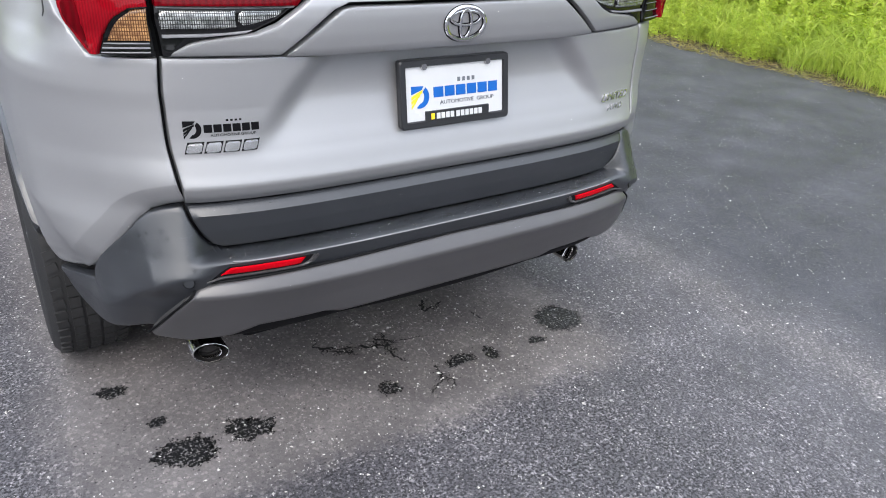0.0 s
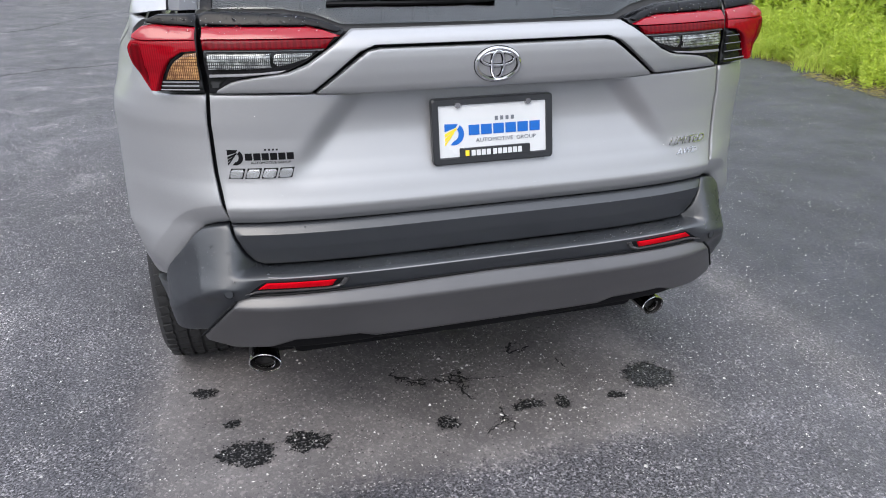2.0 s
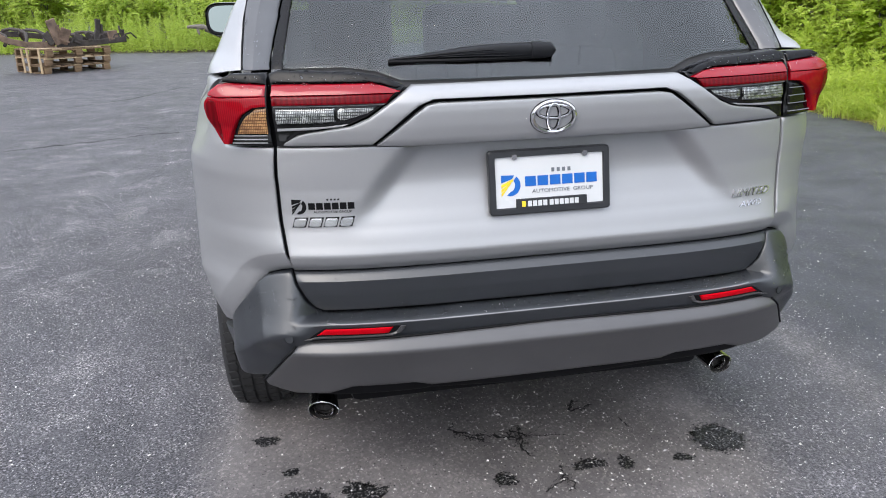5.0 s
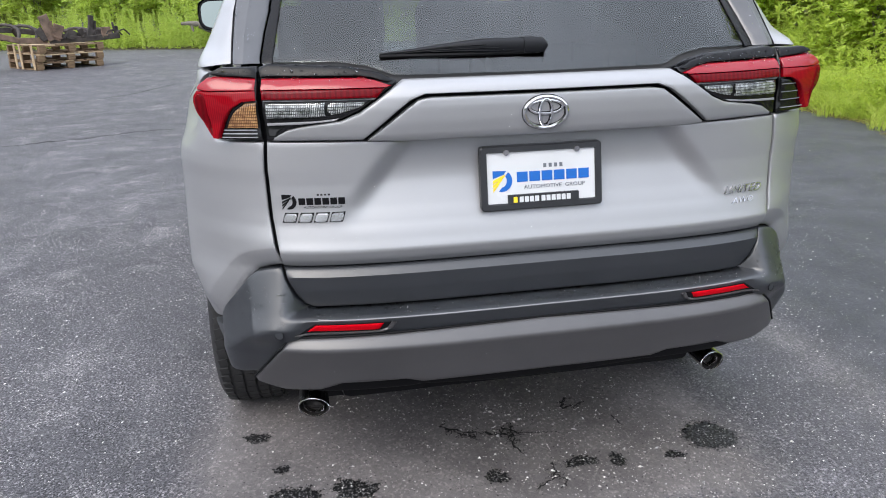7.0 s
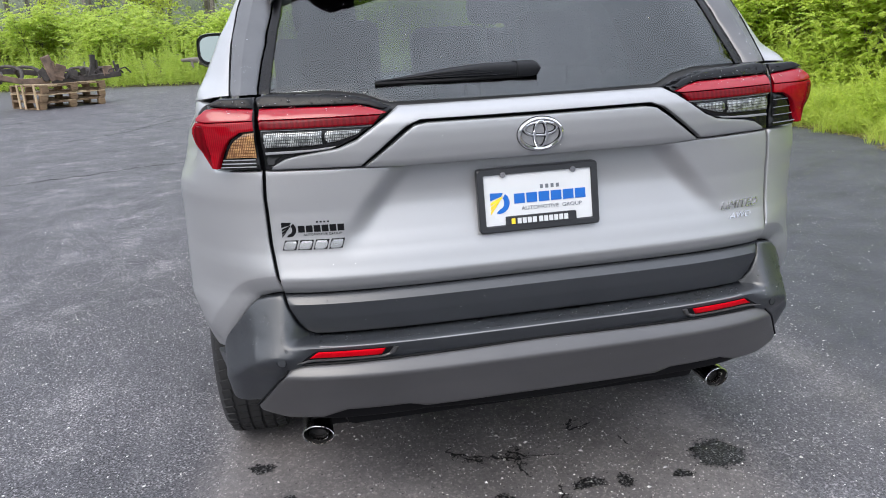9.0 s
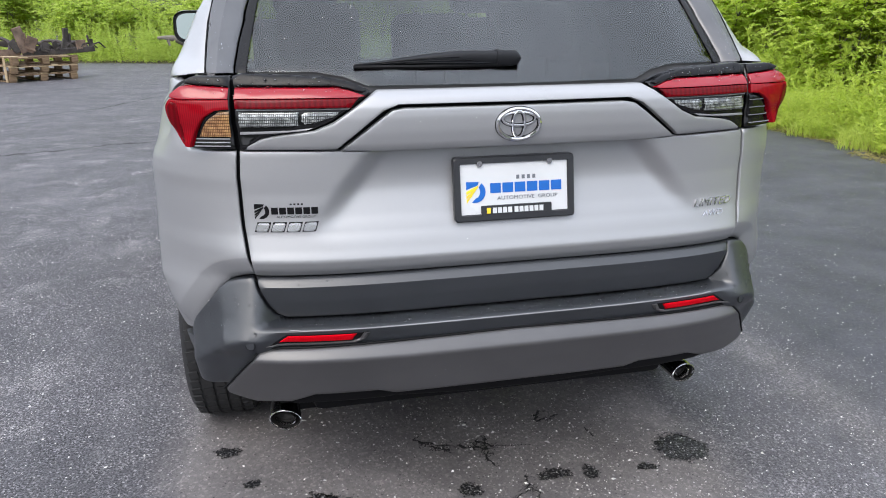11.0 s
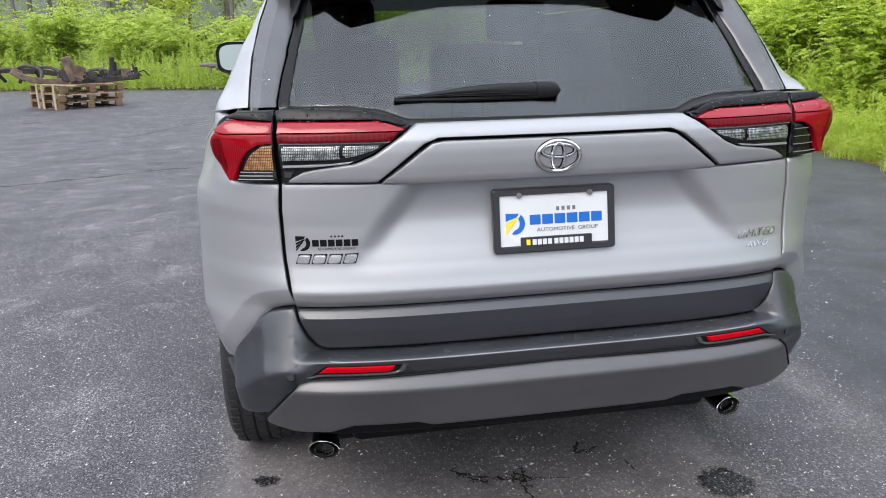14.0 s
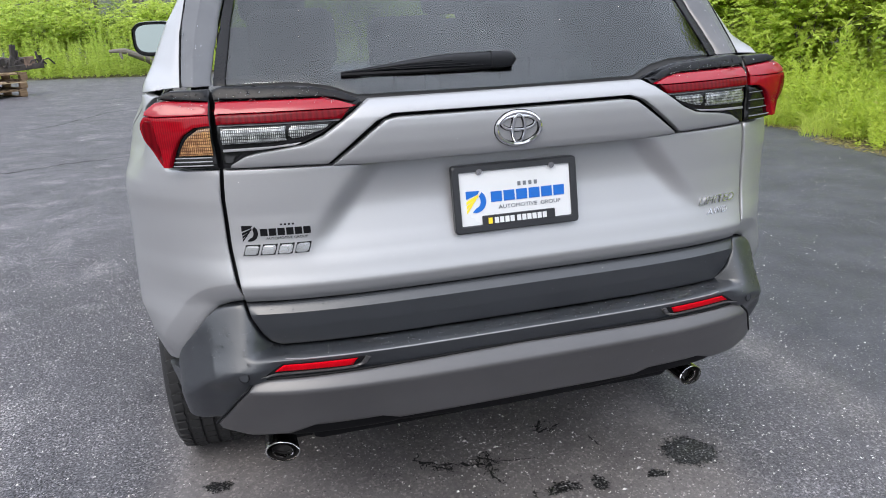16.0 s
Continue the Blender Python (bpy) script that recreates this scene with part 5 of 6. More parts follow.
def swoosh(parent, cx, cz, r, mat_a, mat_b, y_of, d=0.0012, name="mark", label="round mark"):
    """A round mark with slanting stripes."""
    bm = bmesh.new()

    def poly(pts, dd):
        f = [bm.verts.new((x, y_of(x, z) - dd, z)) for x, z in pts]
        b = [bm.verts.new((x, y_of(x, z) + 0.0005, z)) for x, z in pts]
        bm.faces.new(f)
        for i in range(len(f)):
            bm.faces.new((f[i], f[(i + 1) % len(f)], b[(i + 1) % len(f)], b[i]))

    arc = [(cx + 1.05 * r * math.cos(a), cz + 1.05 * r * math.sin(a)) for a in np.linspace(0.9, -1.9, 20)]
    inner = [(cx + 0.50 * r * math.cos(a), cz + 0.62 * r * math.sin(a)) for a in np.linspace(-1.5, 0.75, 14)]
    poly(arc + inner, d)
    poly([(cx - 0.9 * r, cz + 1.0 * r), (cx + 0.45 * r, cz + 0.95 * r), (cx + 0.2 * r, cz + 0.6 * r), (cx - 0.4 * r, cz + 0.42 * r), (cx - 0.9 * r, cz + 0.25 * r)], d)
    bmesh.ops.recalc_face_normals(bm, faces=bm.faces)
    m = part(name, bm, mat_a, parent, label)
    bm = bmesh.new()
    for k in range(3):
        a = 0.15 - 0.42 * k
        poly([(cx - 0.9 * r, cz + (a - 0.1) * r), (cx + (0.35 - 0.22 * k) * r, cz + (0.62 - 0.3 * k) * r), (cx + (0.28 - 0.3 * k) * r, cz + (0.35 - 0.36 * k) * r), (cx - 0.9 * r, cz + (a - 0.4) * r)], d * 0.9)
    bmesh.ops.recalc_face_normals(bm, faces=bm.faces)
    part("stripes", bm, mat_b, m if name != "mark" else parent, "slanting stripes")
    return m


plate()
for k in range(4):
    slab("model_badge", [(-0.660 + 0.0385 * k, 0.931, -0.660 + 0.0385 * k + 0.030, 0.952)], car_y, BADGE, car, "chrome badge block", 0.006, 0.35, 0.0028)
    slab("badge_edge", [(-0.6618 + 0.0385 * k, 0.9292, -0.6618 + 0.0385 * k + 0.0336, 0.9538)], car_y, INK, car, "dark edge round the badge block", 0.0012, 0.35)
decal = swoosh(car, -0.642, 0.981, 0.0185, INK, INK, car_y, 0.001, "dealer_decal", "black round dealer mark")
for k in range(6):
    slab("decal_block", [(-0.618 + 0.0195 * k, 0.973, -0.618 + 0.0195 * k + 0.0165, 0.990)], car_y, INK, decal, "", 0.001)
letters("caption", "AUTOMOTIVE GROUP", -0.606, 0.964, 0.0082, car_y, INK, decal, "small black words", 0.0003, wide=1.15, off=0.0008)
slab("small_print", [(-0.572 + 0.009 * k, 0.996, -0.567 + 0.009 * k, 1.0) for k in range(4)], car_y, INK, decal, "small black blocks", 0.0008)
letters("trim_badge", "LIMITED", 0.525, 0.926, 0.031, car_y, BADGE, car, "chrome trim badge", 0.002, 0.3, 1.14, off=0.002)
letters("drive_badge", "AWD", 0.551, 0.899, 0.022, car_y, BADGE, car, "chrome drive badge", 0.0015, 0.3, 1.35, off=0.0018)

# bumper fittings
# first a pale tube that paints the highlight along the ledge
rim = [(0.0, 0.6775), (0.30, 0.6775), (0.56, 0.678), (0.595, 0.680)]
rim = [(-x, z) for x, z in rim[:0:-1]] + rim
bm = bmesh.new()
tube(bm, [on_car(ux(a + (c - a) * k / 6, b + (e - b) * k / 6), b + (e - b) * k / 6, bumper_y, 0.0012) for (a, b), (c, e) in zip(rim, rim[1:]) for k in range(6)], 0.0022, 6)
part("ledge_glint", bm, EDGE_GLINT, bumper, "thin pale line painting the sky's glint on the loading ledge")
for s in (-1, 1):
    panel("reflector_bezel", one(s, [(0.395, 0.668), (0.560, 0.669), (0.604, 0.669), (0.655, 0.636), (0.430, 0.640), (0.408, 0.648)]), bumper_y, DARK, bumper, "black recess round the reflector", out=0.002, thick=0.01, step=0.012, roll=0.003)
    panel("reflector_lip", one(s, [(0.395, 0.666), (0.408, 0.668), (0.420, 0.650), (0.440, 0.6435), (0.628, 0.6435), (0.655, 0.638), (0.430, 0.6385), (0.408, 0.648)]), bumper_y, SKID, bumper, "grey lower lip", out=0.009, thick=0.012, step=0.010, roll=0.003)
    panel("reflector", one(s, [(0.428, 0.665), (0.600, 0.6655), (0.623, 0.648), (0.440, 0.6465)]), bumper_y, REFLECT, bumper, "red bumper reflector", out=0.006, thick=0.01, step=0.012, roll=0.003)
    c = on_car(s * ux(0.695, 0.645), 0.645, bumper_y, 0.0006)
    bm = bmesh.new()
    bmesh.ops.create_cone(bm, cap_ends=True, segments=24, radius1=0.0115, radius2=0.011, depth=0.003, matrix=Matrix.Translation(c) @ pose(0, 0, 0, 90, 0, s * 22))
    sensor = part("parking_sensor", bm, CLAD, car, "round parking sensor")
    bm = bmesh.new()
    tube(bm, [Matrix.Translation(c) @ pose(0, 0, 0, 90, 0, s * 22) @ Vector((0.0125 * math.cos(t), 0.0125 * math.sin(t), 0.0005)) for t in np.linspace(0, 6.28, 25)], 0.0011, 5)
    part("ring", bm, BLACK, sensor, "thin black ring")


def oval(bm, x, z, rows, n=40):
    """Oval rings (y, half width, half height) joined into a sleeve, its cut slightly slanted."""
    s = 1 if x > 0 else -1
    rings = [[bm.verts.new((x + w * math.cos(a), y + 0.010 * s * math.cos(a) + 0.006 * math.sin(a), z + h * math.sin(a))) for a in np.linspace(0, 2 * math.pi, n + 1)[:-1]] for y, w, h in rows]
    for a, b in zip(rings, rings[1:]):
        for k in range(n):
            bm.faces.new((a[k], a[(k + 1) % n], b[(k + 1) % n], b[k]))
    bmesh.ops.recalc_face_normals(bm, faces=bm.faces)


def exhaust(x):
    bm = bmesh.new()
    s = 1 if x > 0 else -1
    oval(bm, x, 0.338, [(0.30, 0.038, 0.025), (0.20, 0.043, 0.0275), (0.121, 0.046, 0.0285), (0.116, 0.0455, 0.028), (0.115, 0.043, 0.0258), (0.118, 0.0415, 0.0245), (0.121, 0.041, 0.0242)])
    e = part("exhaust_tip", bm, STEEL, car, "polished oval exhaust tip", sharp=60)
    bm = bmesh.new()
    oval(bm, x, 0.338, [(0.120, 0.0412, 0.0243), (0.161, 0.040, 0.0238), (0.163, 0.002, 0.002)])
    part("soot", bm, SOOT, e, "sooty inside")
    bm = bmesh.new()
    oval(bm, x, 0.337, [(0.156, 0.0295, 0.0183), (0.126, 0.0295, 0.0183), (0.124, 0.0280, 0.0170), (0.126, 0.0265, 0.0160), (0.146, 0.0262, 0.0158)])
    part("inner_pipe", bm, STEEL, e, "inner pipe rim")
    bm = bmesh.new()
    oval(bm, x, 0.337, [(0.145, 0.0264, 0.0159), (0.154, 0.026, 0.0158), (0.156, 0.002, 0.002)])
    part("bore", bm, SOOT, e, "sooty bore")
    bm = bmesh.new()
    tube(bm, [(x, 0.17, 0.342), (x - s * 0.02, 0.55, 0.37), (x - s * 0.1, 0.9, 0.40)], 0.026, 16)
    part("tailpipe", bm, SOOT, e, "dull pipe")


for s in (-1, 1):
    exhaust(0.629 * s)


# wheels
def wheel(x, y):
    s = 1 if x > 0 else -1
    bm = bmesh.new()
    prof = [(-0.105, 0.255), (-0.118, 0.30), (-0.112, 0.345), (-0.095, 0.366), (-0.06, 0.371), (0.06, 0.371), (0.095, 0.366), (0.112, 0.345), (0.118, 0.30), (0.105, 0.255)]
    n = 72
    rows = [[bm.verts.new((x + a, y + r * math.cos(t), 0.371 + r * math.sin(t))) for a, r in prof] for t in np.linspace(0, 2 * math.pi, n + 1)[:-1]]
    for k in range(n):
        for j in range(len(prof) - 1):
            bm.faces.new((rows[k][j], rows[(k + 1) % n][j], rows[(k + 1) % n][j + 1], rows[k][j + 1]))
    bmesh.ops.recalc_face_normals(bm, faces=bm.faces)
    t = part("wheel", bm, RUBBER, car, "black road tyre on an alloy rim")
    for a in (-0.088, -0.048, -0.008, 0.032, 0.072):
        bm = bmesh.new()
        for k in range(60):
            if a in (-0.088, 0.072):
                block(bm, (0.030, 0.026, 0.012), Matrix.Translation((x, y, 0.371)) @ pose(0, 0, 0, k * 6) @ pose(a + 0.008, 0, 0.369 if abs(a) < 0.08 else 0.367, 0, 8 * (1 if a > 0 else -1), 12))
            else:
                block(bm, (0.030, 0.034, 0.012), Matrix.Translation((x, y, 0.371)) @ pose(0, 0, 0, k * 6) @ pose(a + 0.008, 0, 0.3715, 0, 0, 0))
        part("tread_rib", bm, RUBBER, t, "tread blocks of the tyre")
    bm = bmesh.new()
    bmesh.ops.create_cone(bm, cap_ends=True, segments=48, radius1=0.25, radius2=0.235, depth=0.16, matrix=Matrix.Translation((x + s * 0.02, y, 0.371)) @ pose(0, 0, 0, 0, 90 * s, 0))
    part("rim", bm, RUBBER, t, "dark rim barrel")
    for k in range(10):
        bm = bmesh.new()
        block(bm, (0.03, 0.028 if k % 2 else 0.036, 0.215), Matrix.Translation((x + s * 0.095, y, 0.371)) @ pose(0, 0, 0, 36 * k) @ pose(0, 0, 0.125), 0.006, 1)
        part("spoke", bm, ALLOY, t, "alloy spoke")
    bm = bmesh.new()
    tube(bm, [(x + s * 0.085, y, 0.371), (x + s * 0.112, y, 0.371)], [0.05, 0.04], 20)
    part("hub", bm, ALLOY, t, "alloy hub")


for x in (-0.85, 0.85):
    for y in (0.92, 3.61):
        wheel(x, y)


# door mirrors
def door_mirror(s):
    bm = bmesh.new()
    rows = []
    for k, (dy, f) in enumerate(((0.0, 1.0), (0.03, 1.03), (0.10, 0.94), (0.16, 0.70), (0.19, 0.35))):
        rows.append([bm.verts.new((s * (1.015 + 0.115 * f * math.copysign(abs(math.cos(a)) ** 0.55, math.cos(a))), 2.62 + dy, 1.41 + 0.088 * f * math.copysign(abs(math.sin(a)) ** 0.6, math.sin(a)))) for a in np.linspace(0, 2 * math.pi, 33)[:-1]])
    for a, b in zip(rows, rows[1:]):
        for k in range(32):
            bm.faces.new((a[k], a[(k + 1) % 32], b[(k + 1) % 32], b[k]))
    bm.faces.new(rows[-1])
    bmesh.ops.recalc_face_normals(bm, faces=bm.faces)
    m = part("door_mirror", bm, PAINT, car, "silver door mirror on a black foot")
    bm = bmesh.new()
    f = [bm.verts.new((s * (1.015 + 0.108 * math.copysign(abs(math.cos(a)) ** 0.55, math.cos(a))), 2.626 + 0.008 * math.copysign(abs(math.sin(a)) ** 0.6, math.sin(a)), 1.41 + 0.081 * math.copysign(abs(math.sin(a)) ** 0.6, math.sin(a)))) for a in np.linspace(0, 2 * math.pi, 33)[:-1]]
    bm.faces.new(f)
    part("rim", bm, BLACK, m, "black rim")
    bm = bmesh.new()
    f = [bm.verts.new((s * (1.015 + 0.098 * math.copysign(abs(math.cos(a)) ** 0.55, math.cos(a))), 2.622 + 0.007 * math.copysign(abs(math.sin(a)) ** 0.6, math.sin(a)), 1.412 + 0.071 * math.copysign(abs(math.sin(a)) ** 0.6, math.sin(a)))) for a in np.linspace(0, 2 * math.pi, 33)[:-1]]
    bm.faces.new(f)
    part("mirror_glass", bm, MIRROR, m, "mirror glass")
    bm = bmesh.new()
    block(bm, (0.14, 0.07, 0.07), pose(s * 0.94, 2.72, 1.30, 0, s * -25, 0), 0.02, 2)
    part("foot", bm, BLACK, m, "black foot")


for s in (-1, 1):
    door_mirror(s)


# ---- rain on the car ----
def drops(name, parent, prof, count, zone, seed, big=0.0022, out=0.0):
    """Beads of water on a stretch of the car's surface, zone: x0, x1, z0, z1."""
    rng = random.Random(seed)
    vs, fs = [], []
    for _ in range(count):
        x, z = rng.uniform(zone[0], zone[1]), rng.uniform(zone[2], zone[3])
        u = ux(x, z)
        p = on_car(u, z, prof, out)
        nrm = (on_car(u + 0.002, z, prof, out) - on_car(u - 0.002, z, prof, out)).cross(on_car(u, z + 0.002, prof, out) - on_car(u, z - 0.002, prof, out)).normalized()
        if nrm.y > 0 and nrm.z < 0.3:
            nrm = -nrm
        q = nrm.to_track_quat("Z", "Y")
        r = big * rng.choice((0.3, 0.35, 0.45, 0.5, 0.6, 0.8, 1.0))
        sq = rng.uniform(0.8, 1.25)
        k = len(vs)
        for f, h in ((1.0, 0.0), (0.72, 0.42)):
            for j in range(7):
                a = 2 * math.pi * j / 7
                vs.append(p + q @ Vector((r * f * sq * math.cos(a), r * f / sq * math.sin(a), r * h)))
        vs.append(p + q @ Vector((0, 0, r * 0.6)))
        for j in range(7):
            i = (j + 1) % 7
            fs += [(k + j, k + i, k + 7 + i, k + 7 + j), (k + 7 + j, k + 7 + i, k + 14)]
    ob = mesh_object(name, vs, fs, WATER, parent, "beads of rain water", 80)
    ob["kind"] = "stuff"


drops("rain_beading", tailgate, body_y, 260, (-0.66, 0.66, 0.86, 1.11), 1, 0.0021)
drops("rain_beading", tailgate, lambda x, z: garnish_y(x, z) - 0.001, 150, (-0.32, 0.32, 1.13, 1.222), 2, 0.0021)
drops("rain_beading", tailgate, body_y, 90, (-0.62, 0.62, 0.71, 0.80), 3, 0.0028, 0.001)
drops("rain_beading", bumper, bumper_y, 420, (-0.60, 0.60, 0.6815, 0.6895), 4, 0.0058)
for sx in (-1, 1):
    lo, hi = sorted((0.66 * sx, 0.83 * sx))
    drops("rain_beading", bumper, bumper_y, 90, (lo, hi, 0.665, 0.76), 5 + sx, 0.0040)
    lo, hi = sorted((0.42 * sx, 0.80 * sx))
    drops("rain_beading", car, lambda x, z: lamp_y(x, z) - 0.004, 200, (lo, hi, 1.255, 1.30), 8 + sx, 0.0034)
drops("rain_beading", car, glass_y, 420, (-0.62, 0.62, 1.30, 1.58), 12, 0.0026)
for sx in (-1, 1):
    lo, hi = sorted((0.675 * sx, 0.722 * sx))
    drops("rain_beading", car, lambda x, z: glass_y(x, z), 45, (lo, hi, 1.32, 1.47), 15 + sx, 0.0034, 0.037)
drops("rain_beading", bumper, skid_y, 60, (-0.62, 0.62, 0.50, 0.63), 13, 0.002, 0.012)


# ---- pallets with old chassis parts ----
def pallet_stack():
    base = pose(-7.42, 20.85, 0, 0, 0, 40)
    top = None
    for k in range(3):
        p = thing("pallet", "weathered wooden pallet in a low stack on the asphalt", "pallet", "stacked pallets")
        p.matrix_world = base @ pose(0.02 * k, -0.02 * k, 0.215 * k, 0, 0, 1.5 * k - 1)
        for j in range(7):
            bm = bmesh.new()
            block(bm, (0.18, 1.9, 0.028), pose(-0.81 + 0.27 * j, 0, 0.197), 0.004, 1)
            part("deck_board", bm, PALLET_NEW if (j * 3 + k) % 4 == 1 else PALLET, p)
        for j in range(3):
            bm = bmesh.new()
            block(bm, (0.16, 1.9, 0.028), pose(-0.81 + 0.81 * j, 0, 0.016), 0.004, 1)
            part("bottom_board", bm, PALLET, p)
        for j in range(3):
            bm = bmesh.new()
            block(bm, (1.78, 0.10, 0.024), pose(0, -0.9 + 0.9 * j, 0.170), 0.004, 1)
            part("stringer", bm, PALLET_NEW if (j + k) % 2 else PALLET, p)
            for i in range(3):
                bm = bmesh.new()
                block(bm, (0.19, 0.11, 0.125), pose(-0.80 + 0.80 * i, -0.9 + 0.9 * j, 0.094), 0.006, 1)
                part("spacer_block", bm, PALLET, p)
    for dx in (-0.85, -0.1, 0.25):
        bm = bmesh.new()
        block(bm, (0.022, 0.11, 0.66), base @ pose(-0.94, dx, 0.34), 0.003, 1)
        tagged(part("pale_board", bm, PALLET_NEW), "pale new board nailed upright to the pallet stack", "board", "boards on the pallets")
    return base


base = pallet_stack()


def chassis():
    rg = random.Random(8)
    ob = thing("truck_frame", "rusty truck frame section with brackets lying on pallets", "truck frame")
    ob.matrix_world = base @ pose(0, 0, 0.66)

    def beam(bm, pts, w, h):
        for a, b in zip(pts, pts[1:]):
            a, b = Vector(a), Vector(b)
            m = Matrix.Translation((a + b) / 2) @ (b - a).to_track_quat("X", "Z").to_matrix().to_4x4()
            block(bm, ((b - a).length + 0.04, w, h), m, 0.012, 1)

    for pts in ([(-1.85, -0.75, 0.40), (-1.65, -0.78, 0.25), (-1.2, -0.80, 0.12), (-0.5, -0.80, 0.09)], [(-2.0, 0.5, 0.42), (-1.3, 0.55, 0.40), (-0.6, 0.55, 0.34), (0.1, 0.5, 0.22)],
                [(-0.4, -0.82, 0.08), (0.5, -0.85, 0.08), (1.5, -0.85, 0.13)], [(0.0, 0.45, 0.16), (0.8, 0.4, 0.14), (1.7, 0.3, 0.22)]):
        bm = bmesh.new()
        beam(bm, pts, 0.08, 0.15)
        part("rail", bm, RUST_BROWN if pts[0][1] < -0.7 and pts[0][0] < -1 else RUST, ob)
    for x, r in ((-1.7, 0.34), (-1.2, 0.40), (-0.75, 0.36), (0.25, 0.2), (0.7, 0.24), (1.3, 0.2)):
        bm = bmesh.new()
        pts = [(x + 0.18 * math.sin(2.2 * a), -0.78 + 1.3 * a / 3.14, 0.12 + r * math.sin(a)) for a in np.linspace(0, 3.14, 9)]
        tube(bm, pts, 0.045, 7)
        part("crossmember", bm, RUST, ob)
    for x, y, h, w, ry, rz in ((-0.42, -0.85, 0.66, 0.30, -14, 20), (-0.22, -0.9, 0.42, 0.26, 22, -15), (-0.6, -0.86, 0.34, 0.2, -30, 0), (0.92, -0.5, 0.62, 0.24, 4, 35), (1.45, -0.75, 0.42, 0.18, -6, 60),
                               (0.15, -0.88, 0.26, 0.22, 18, 10), (0.45, -0.88, 0.30, 0.14, -25, 0), (0.7, -0.8, 0.34, 0.16, 30, 20), (1.15, -0.85, 0.30, 0.3, 0, 10)):
        bm = bmesh.new()
        block(bm, (w, 0.05, h), pose(x, y, 0.08 + h / 2, rg.uniform(-10, 10), ry, rz), 0.012, 1)
        block(bm, (w * 0.8, 0.18, 0.05), pose(x + 0.02, y + 0.05, 0.16, 0, ry, rz), 0.01, 1)
        block(bm, (0.05, 0.12, h * 0.8), pose(x + w * 0.4, y + 0.05, 0.06 + h * 0.4, 0, ry + 8, rz), 0.01, 1)
        part("bracket", bm, RUST_BROWN if w > 0.25 else RUST, ob)
    for k in range(9):
        x, y = rg.uniform(-0.5, 1.4), rg.uniform(-0.9, -0.5)
        bm = bmesh.new()
        tube(bm, [(x, y, 0.10), (x + 0.12, y, 0.26), (x + 0.32, y + 0.05, 0.30), (x + 0.5, y + 0.1, 0.14)], 0.022, 6)
        part("link_arm", bm, RUST, ob)
    return ob


chassis()


def fallen_log():
    ob = thing("log", "grey weathered log poking out of the weeds", "log", at=(-4.55, 27.9, 0.9))
    bm = bmesh.new()
    tube(bm, [(-0.42, 0, 0.05), (-0.2, 0.02, 0.06), (0.1, 0.1, 0.04), (0.8, 0.5, -0.3), (1.6, 1.2, -0.93)], [0.05, 0.07, 0.11, 0.13, 0.15], 9)
    part("trunk", bm, BARK, ob)
    bm = bmesh.new()
    tube(bm, [(-0.05, 0.05, 0.02), (-0.03, 0.02, -0.14), (0.0, 0.0, -0.24)], [0.06, 0.05, 0.03], 7)
    part("branch_stub", bm, BARK, ob)


fallen_log()


# ---- plants ----
def leaves_mesh(name, base, direction, width, mat, normal=None):
    """Many leaves in one mesh: at each base a pointed blade along direction."""
    rng = np.random.default_rng(len(base))
    base, direction = np.asarray(base, float), np.asarray(direction, float)
    n = len(base)
    ref = rng.normal(size=(n, 3)) * 0.5 + np.array([0, 0, 1.0]) if normal is None else normal
    side = np.cross(direction, ref)
    side /= np.maximum(np.linalg.norm(side, axis=1, keepdims=True), 1e-6)
    up = np.cross(side, direction)
    up /= np.maximum(np.linalg.norm(up, axis=1, keepdims=True), 1e-6)
    L = np.linalg.norm(direction, axis=1, keepdims=True)
    w = np.asarray(width).reshape(-1, 1) * np.ones((n, 1))
    v = np.stack((base, base + direction * 0.45 + side * w + up * L * 0.06, base + direction - up * L * 0.10, base + direction * 0.45 - side * w + up * L * 0.06), 1).reshape(-1, 3)
    me = bpy.data.meshes.new(name)
    me.vertices.add(4 * n)
    me.vertices.foreach_set("co", v.ravel())
    me.loops.add(4 * n)
    me.loops.foreach_set("vertex_index", np.arange(4 * n))
    me.polygons.add(n)
    me.polygons.foreach_set("loop_start", np.arange(n) * 4)
    me.update(calc_edges=True)
    me.validate()
    me.materials.append(mat)
    return me


def weed_patch(seed, size=1.6, count=34, tall=0.9, mat=None):
    rng = np.random.default_rng(seed)
    B, D, W = [], [], []
    for _ in range(count):
        x, y = rng.uniform(-size / 2, size / 2, 2)
        h = tall * rng.uniform(0.55, 1.15)
        lean = rng.normal(0, 0.12, 2)
        m = int(h * 84)
        t = rng.uniform(0.08, 1.0, m)
        a = rng.uniform(0, 6.28, m)
        ln = (0.105 - 0.055 * t) * rng.uniform(0.6, 1.35, m)
        B.append(np.stack((x + lean[0] * t * h, y + lean[1] * t * h, t * h), 1))
        D.append(np.stack((np.cos(a), np.sin(a), rng.uniform(-0.25, 0.9, m) + (t > 0.85) * 0.8), 1) * ln[:, None])
        W.append(ln * 0.24)
        # the stem itself, as thin upright blades
        k = 6
        s = np.linspace(0, 0.85, k)
        B.append(np.stack((x + lean[0] * s * h, y + lean[1] * s * h, s * h), 1))
        D.append(np.tile((lean[0] * h * 0.17, lean[1] * h * 0.17, h * 0.17), (k, 1)))
        W.append(np.full(k, 0.006))
    return leaves_mesh("weeds", np.concatenate(B), np.concatenate(D), np.concatenate(W), mat or LEAF)


